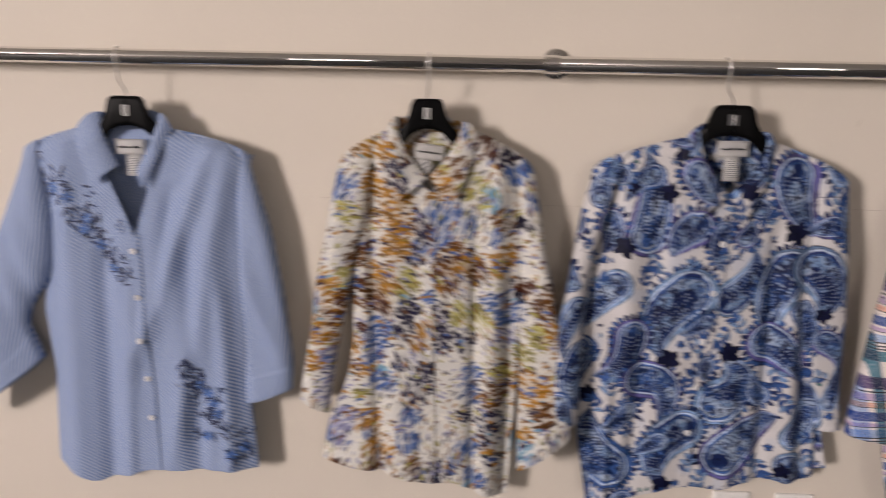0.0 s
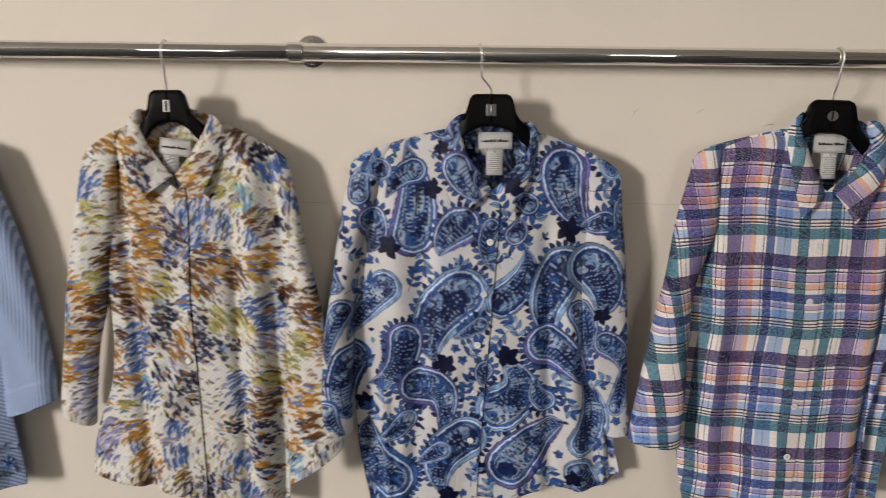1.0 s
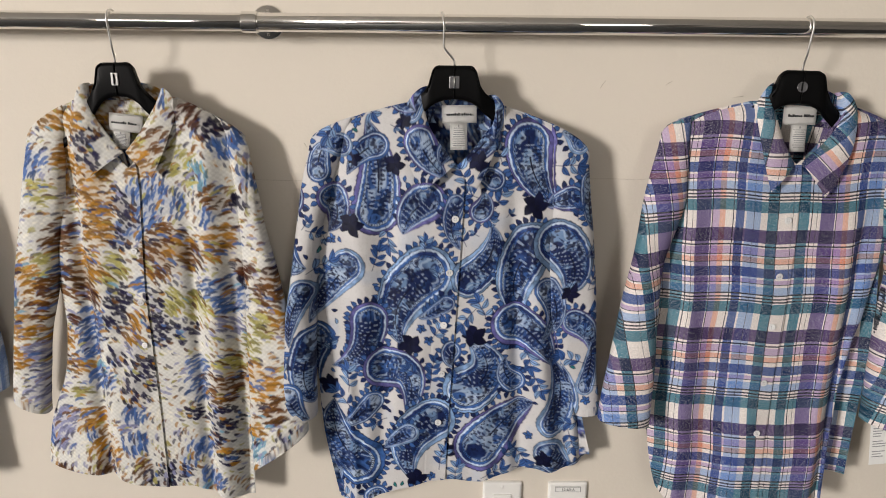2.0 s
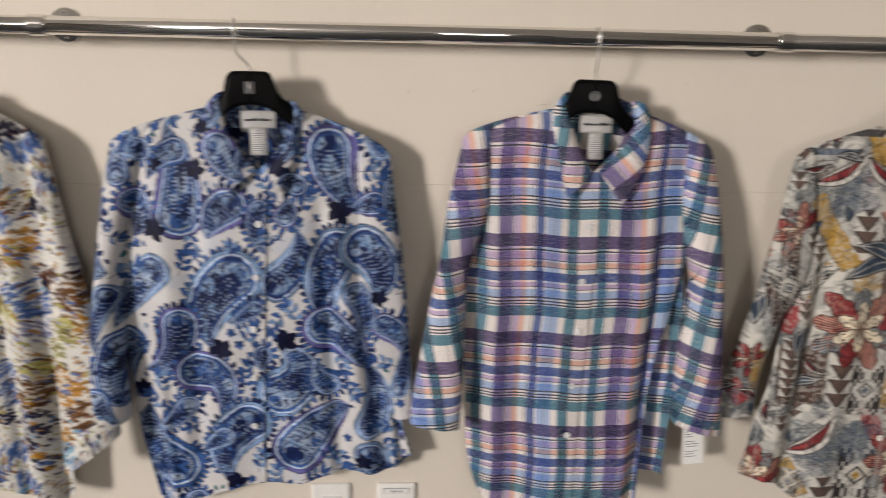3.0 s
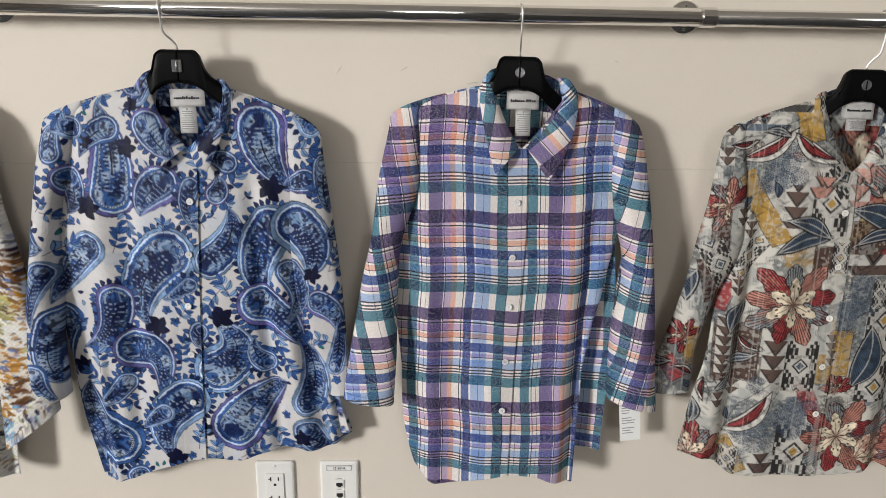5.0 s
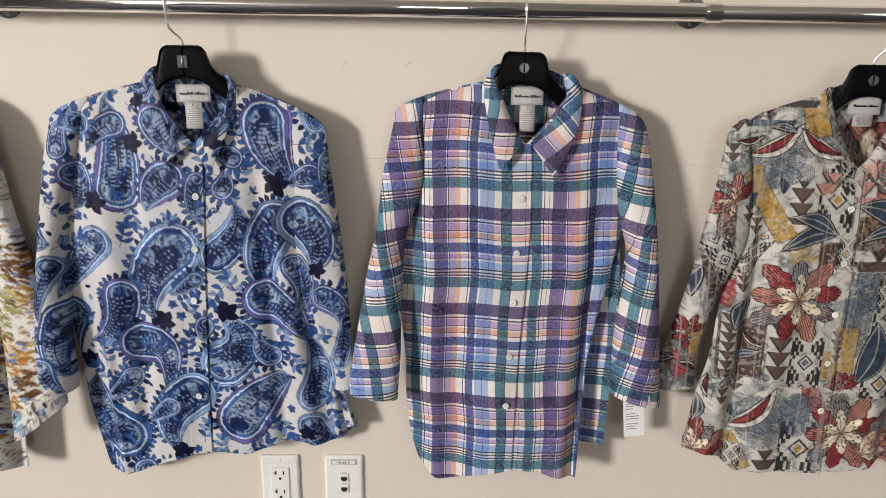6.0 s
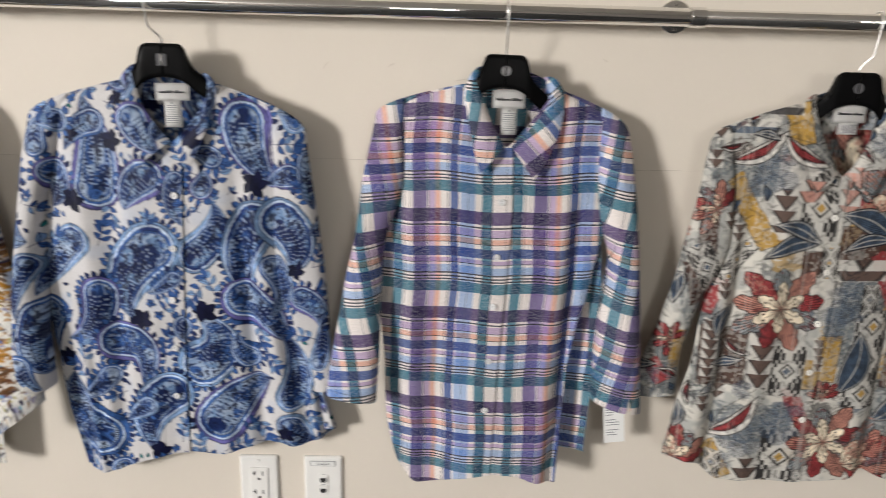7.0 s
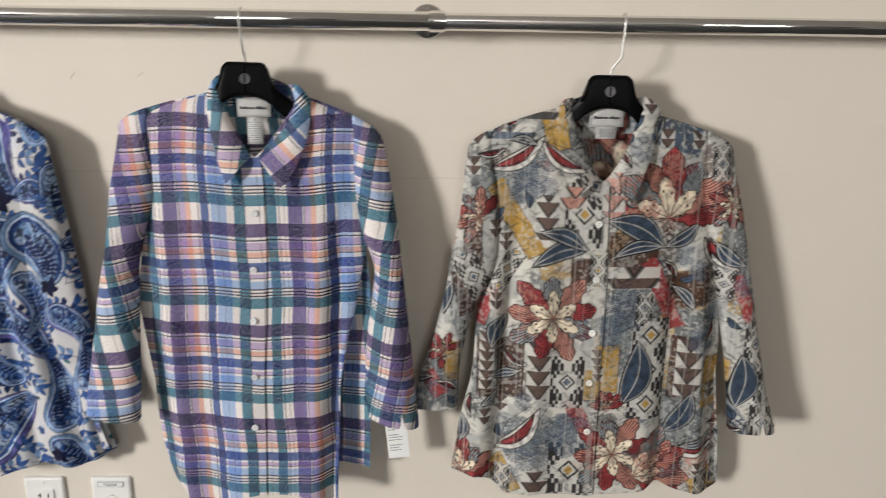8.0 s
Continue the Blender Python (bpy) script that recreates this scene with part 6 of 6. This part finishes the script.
s5.sleeve([(1.128, 0.200), (1.029, 0.227), (0.937, 0.246), (0.821, 0.272), (0.74, 0.292), (0.655, 0.319)], [(1.146, 0.160), (1.055, 0.163), (0.918, 0.200), (0.801, 0.222), (0.66, 0.239)], (0.661, 0.664), front=-0.058, name="sleeve_r", slit=0.34, reach=0.012)
s5.collar()
s5.labels(0.000, 1.174, 0.0, w=0.052, h=0.028, care=(0.0, 0.032, 0.018))
s5.buttons([(-0.004, 1.013), (-0.003, 0.924), (-0.003, 0.835), (-0.002, 0.748), (0.0, 0.66)], 0.0056, M_WBUTTON)


# ---- hang tag on the plaid shirt's cuff ----
tag = empty("hang_tag", 1.395, -0.05, 0.68)
tagged(tag, "white paper hang tag with printed lines, at a plaid cuff", "tag")
bm = boxed(-0.018, 0.018, -0.0004, 0.0004, -0.098, 0.0, bevel=0.0002, seg=1)
bm.transform(Matrix.Translation((1.388, -0.056, 0.697)) @ pose(0, 0, 0, 0, -6, 0))
part("card", bm, M_PAPER, tag)
bm = bmesh.new()
rng = random.Random(4)
for i in range(15):
    if i in (1, 2, 7, 11):
        continue
    box(bm, -0.014, -0.014 + rng.uniform(0.012, 0.024), -0.0012, -0.0003, -0.016 - 0.0048 * i, -0.0148 - 0.0048 * i)
bm.transform(Matrix.Translation((1.388, -0.056, 0.697)) @ pose(0, 0, 0, 0, -6, 0))
part("print_lines", bm, M_GREYINK, tag)
part("string", tube(bmesh.new(), [(1.394, -0.056, 0.693), (1.406, -0.060, 0.706), (1.410, -0.062, 0.722)], 0.0006, 6), M_WHITECLIP, tag)


# ---- wall plates ----
def plate(name, x, z, label, category):
    root = empty(name, x, 0.0, z)
    tagged(root, label, category)
    bm = bmesh.new()
    lathe_pts = [(0.035, 0.0572, 0.0), (0.035, 0.0572, 0.003), (0.0335, 0.0557, 0.0052), (0.031, 0.053, 0.0062)]
    loops = [[bm.verts.new((x + sx * a, -d, z + sz * b)) for sx, sz in ((-1, -1), (1, -1), (1, 1), (-1, 1))] for a, b, d in lathe_pts]
    for p, q in zip(loops, loops[1:]):
        for k in range(4):
            bm.faces.new((p[k], p[(k + 1) % 4], q[(k + 1) % 4], q[k]))
    bm.faces.new(loops[-1])
    bmesh.ops.recalc_face_normals(bm, faces=bm.faces)
    bmesh.ops.bevel(bm, geom=[e for e in bm.edges if abs(e.verts[0].co.y - e.verts[1].co.y) > 1e-4], offset=0.0018, segments=2, affect="EDGES")
    part("cover_plate", bm, M_PLATE, root, "white plastic cover plate")
    return root


PZ = 0.4715
o = plate("wall_outlet", 0.762, PZ, "white duplex power outlet on the cream wall", "power outlet")
part("face", boxed(0.762 - 0.0165, 0.762 + 0.0165, -0.0085, -0.005, PZ - 0.0335, PZ + 0.0335, bevel=0.0009), M_PLATE, o)
for dz in (0.0195, -0.0195):
    bm = boxed(0.762 - 0.0085, 0.762 - 0.0062, -0.0089, -0.007, PZ + dz - 0.001, PZ + dz + 0.0075)
    box(bm, 0.762 - 0.0115, 0.762 - 0.0062, -0.0089, -0.007, PZ + dz + 0.0022, PZ + dz + 0.0042)
    part("slot", bm, M_DARK, o)
    part("slot", boxed(0.762 + 0.0055, 0.762 + 0.0078, -0.0089, -0.007, PZ + dz - 0.001, PZ + dz + 0.0068), M_DARK, o)
    part("ground_hole", lathe(bmesh.new(), [(0.0026, 0.0), (0.0026, 0.0018)], Matrix.Translation((0.762, -0.0071, PZ + dz - 0.0085)) @ pose(0, 0, 0, 90, 0, 0), 14), M_DARK, o)
for dz in (0.048, -0.048):
    part("screw", lathe(bmesh.new(), [(0.003, 0.0), (0.003, 0.0007), (0.002, 0.0012)], Matrix.Translation((0.762, -0.0060, PZ + dz)) @ pose(0, 0, 0, 90, 0, 0), 14), M_PLATE, o)
d = plate("data_outlet", 0.880, PZ, "white data wall plate with two network jacks", "data outlet")
part("frame", boxed(0.880 - 0.0235, 0.880 + 0.0235, -0.0072, -0.0055, PZ + 0.0385, PZ + 0.0495, bevel=0.0006), M_FRAME, d)
part("label_strip", boxed(0.880 - 0.0215, 0.880 + 0.0215, -0.0078, -0.0068, PZ + 0.0402, PZ + 0.0478), M_PAPER, d)
t = text_mesh("12-63-A", 0.0072, Matrix.Translation((0.880, -0.0082, PZ + 0.044)) @ pose(0, 0, 0, 90, 0, 0), d, M_INK)
t.matrix_parent_inverse = d.matrix_basis.inverted()
for dz in (0.0115, -0.0105):
    j = part("network_jack", boxed(0.880 - 0.0082, 0.880 + 0.0082, -0.0082, -0.0055, PZ + dz - 0.009, PZ + dz + 0.009, bevel=0.0006), M_PLATE, d)
    bm = boxed(0.880 - 0.0058, 0.880 + 0.0058, -0.0086, -0.0075, PZ + dz - 0.0042, PZ + dz + 0.0025)
    box(bm, 0.880 - 0.0035, 0.880 + 0.0035, -0.0086, -0.0075, PZ + dz - 0.0065, PZ + dz - 0.0042)
    part("socket", bm, M_DARK, j)
    part("mark", boxed(0.880 - 0.004, 0.880 + 0.004, -0.0070, -0.0055, PZ + dz + 0.0098, PZ + dz + 0.0105), M_GREYINK, d)


# ---- faint hairline seam in the wall's paint ----
def seam(x0, x1, z, seed):
    rng = random.Random(seed)
    n = max(4, int((x1 - x0) / 0.012))
    pts, zz = [], z
    for i in range(n + 1):
        zz += rng.uniform(-0.0007, 0.0007)
        pts.append((x0 + (x1 - x0) * i / n, -0.0002, zz))
    structure("trim", tube(bmesh.new(), pts, [0.00045 * rng.uniform(0.4, 1.2) for _ in pts], 5), M_SEAM, "hairline paint crack across the cream wall")


seam(-0.02, 0.60, 1.074, 1)
seam(0.80, 1.06, 1.076, 2)
seam(1.30, 1.56, 1.072, 3)


# ---- small scuffs on the wall ----
for x, z, dx, dz in ((0.893, 1.218, 0.008, 0.012), (0.995, 1.224, 0.010, 0.006), (1.10, 1.205, 0.018, 0.003), (1.335, 1.245, 0.006, -0.004), (0.43, 1.13, 0.004, -0.007)):
    structure("trim", tube(bmesh.new(), [(x, -0.0002, z), (x + dx / 2, -0.0002, z + dz / 2 + 0.0006), (x + dx, -0.0002, z + dz)], [0.0003, 0.0006, 0.0003], 5), M_SEAM, "small dark scuff on the cream wall paint")
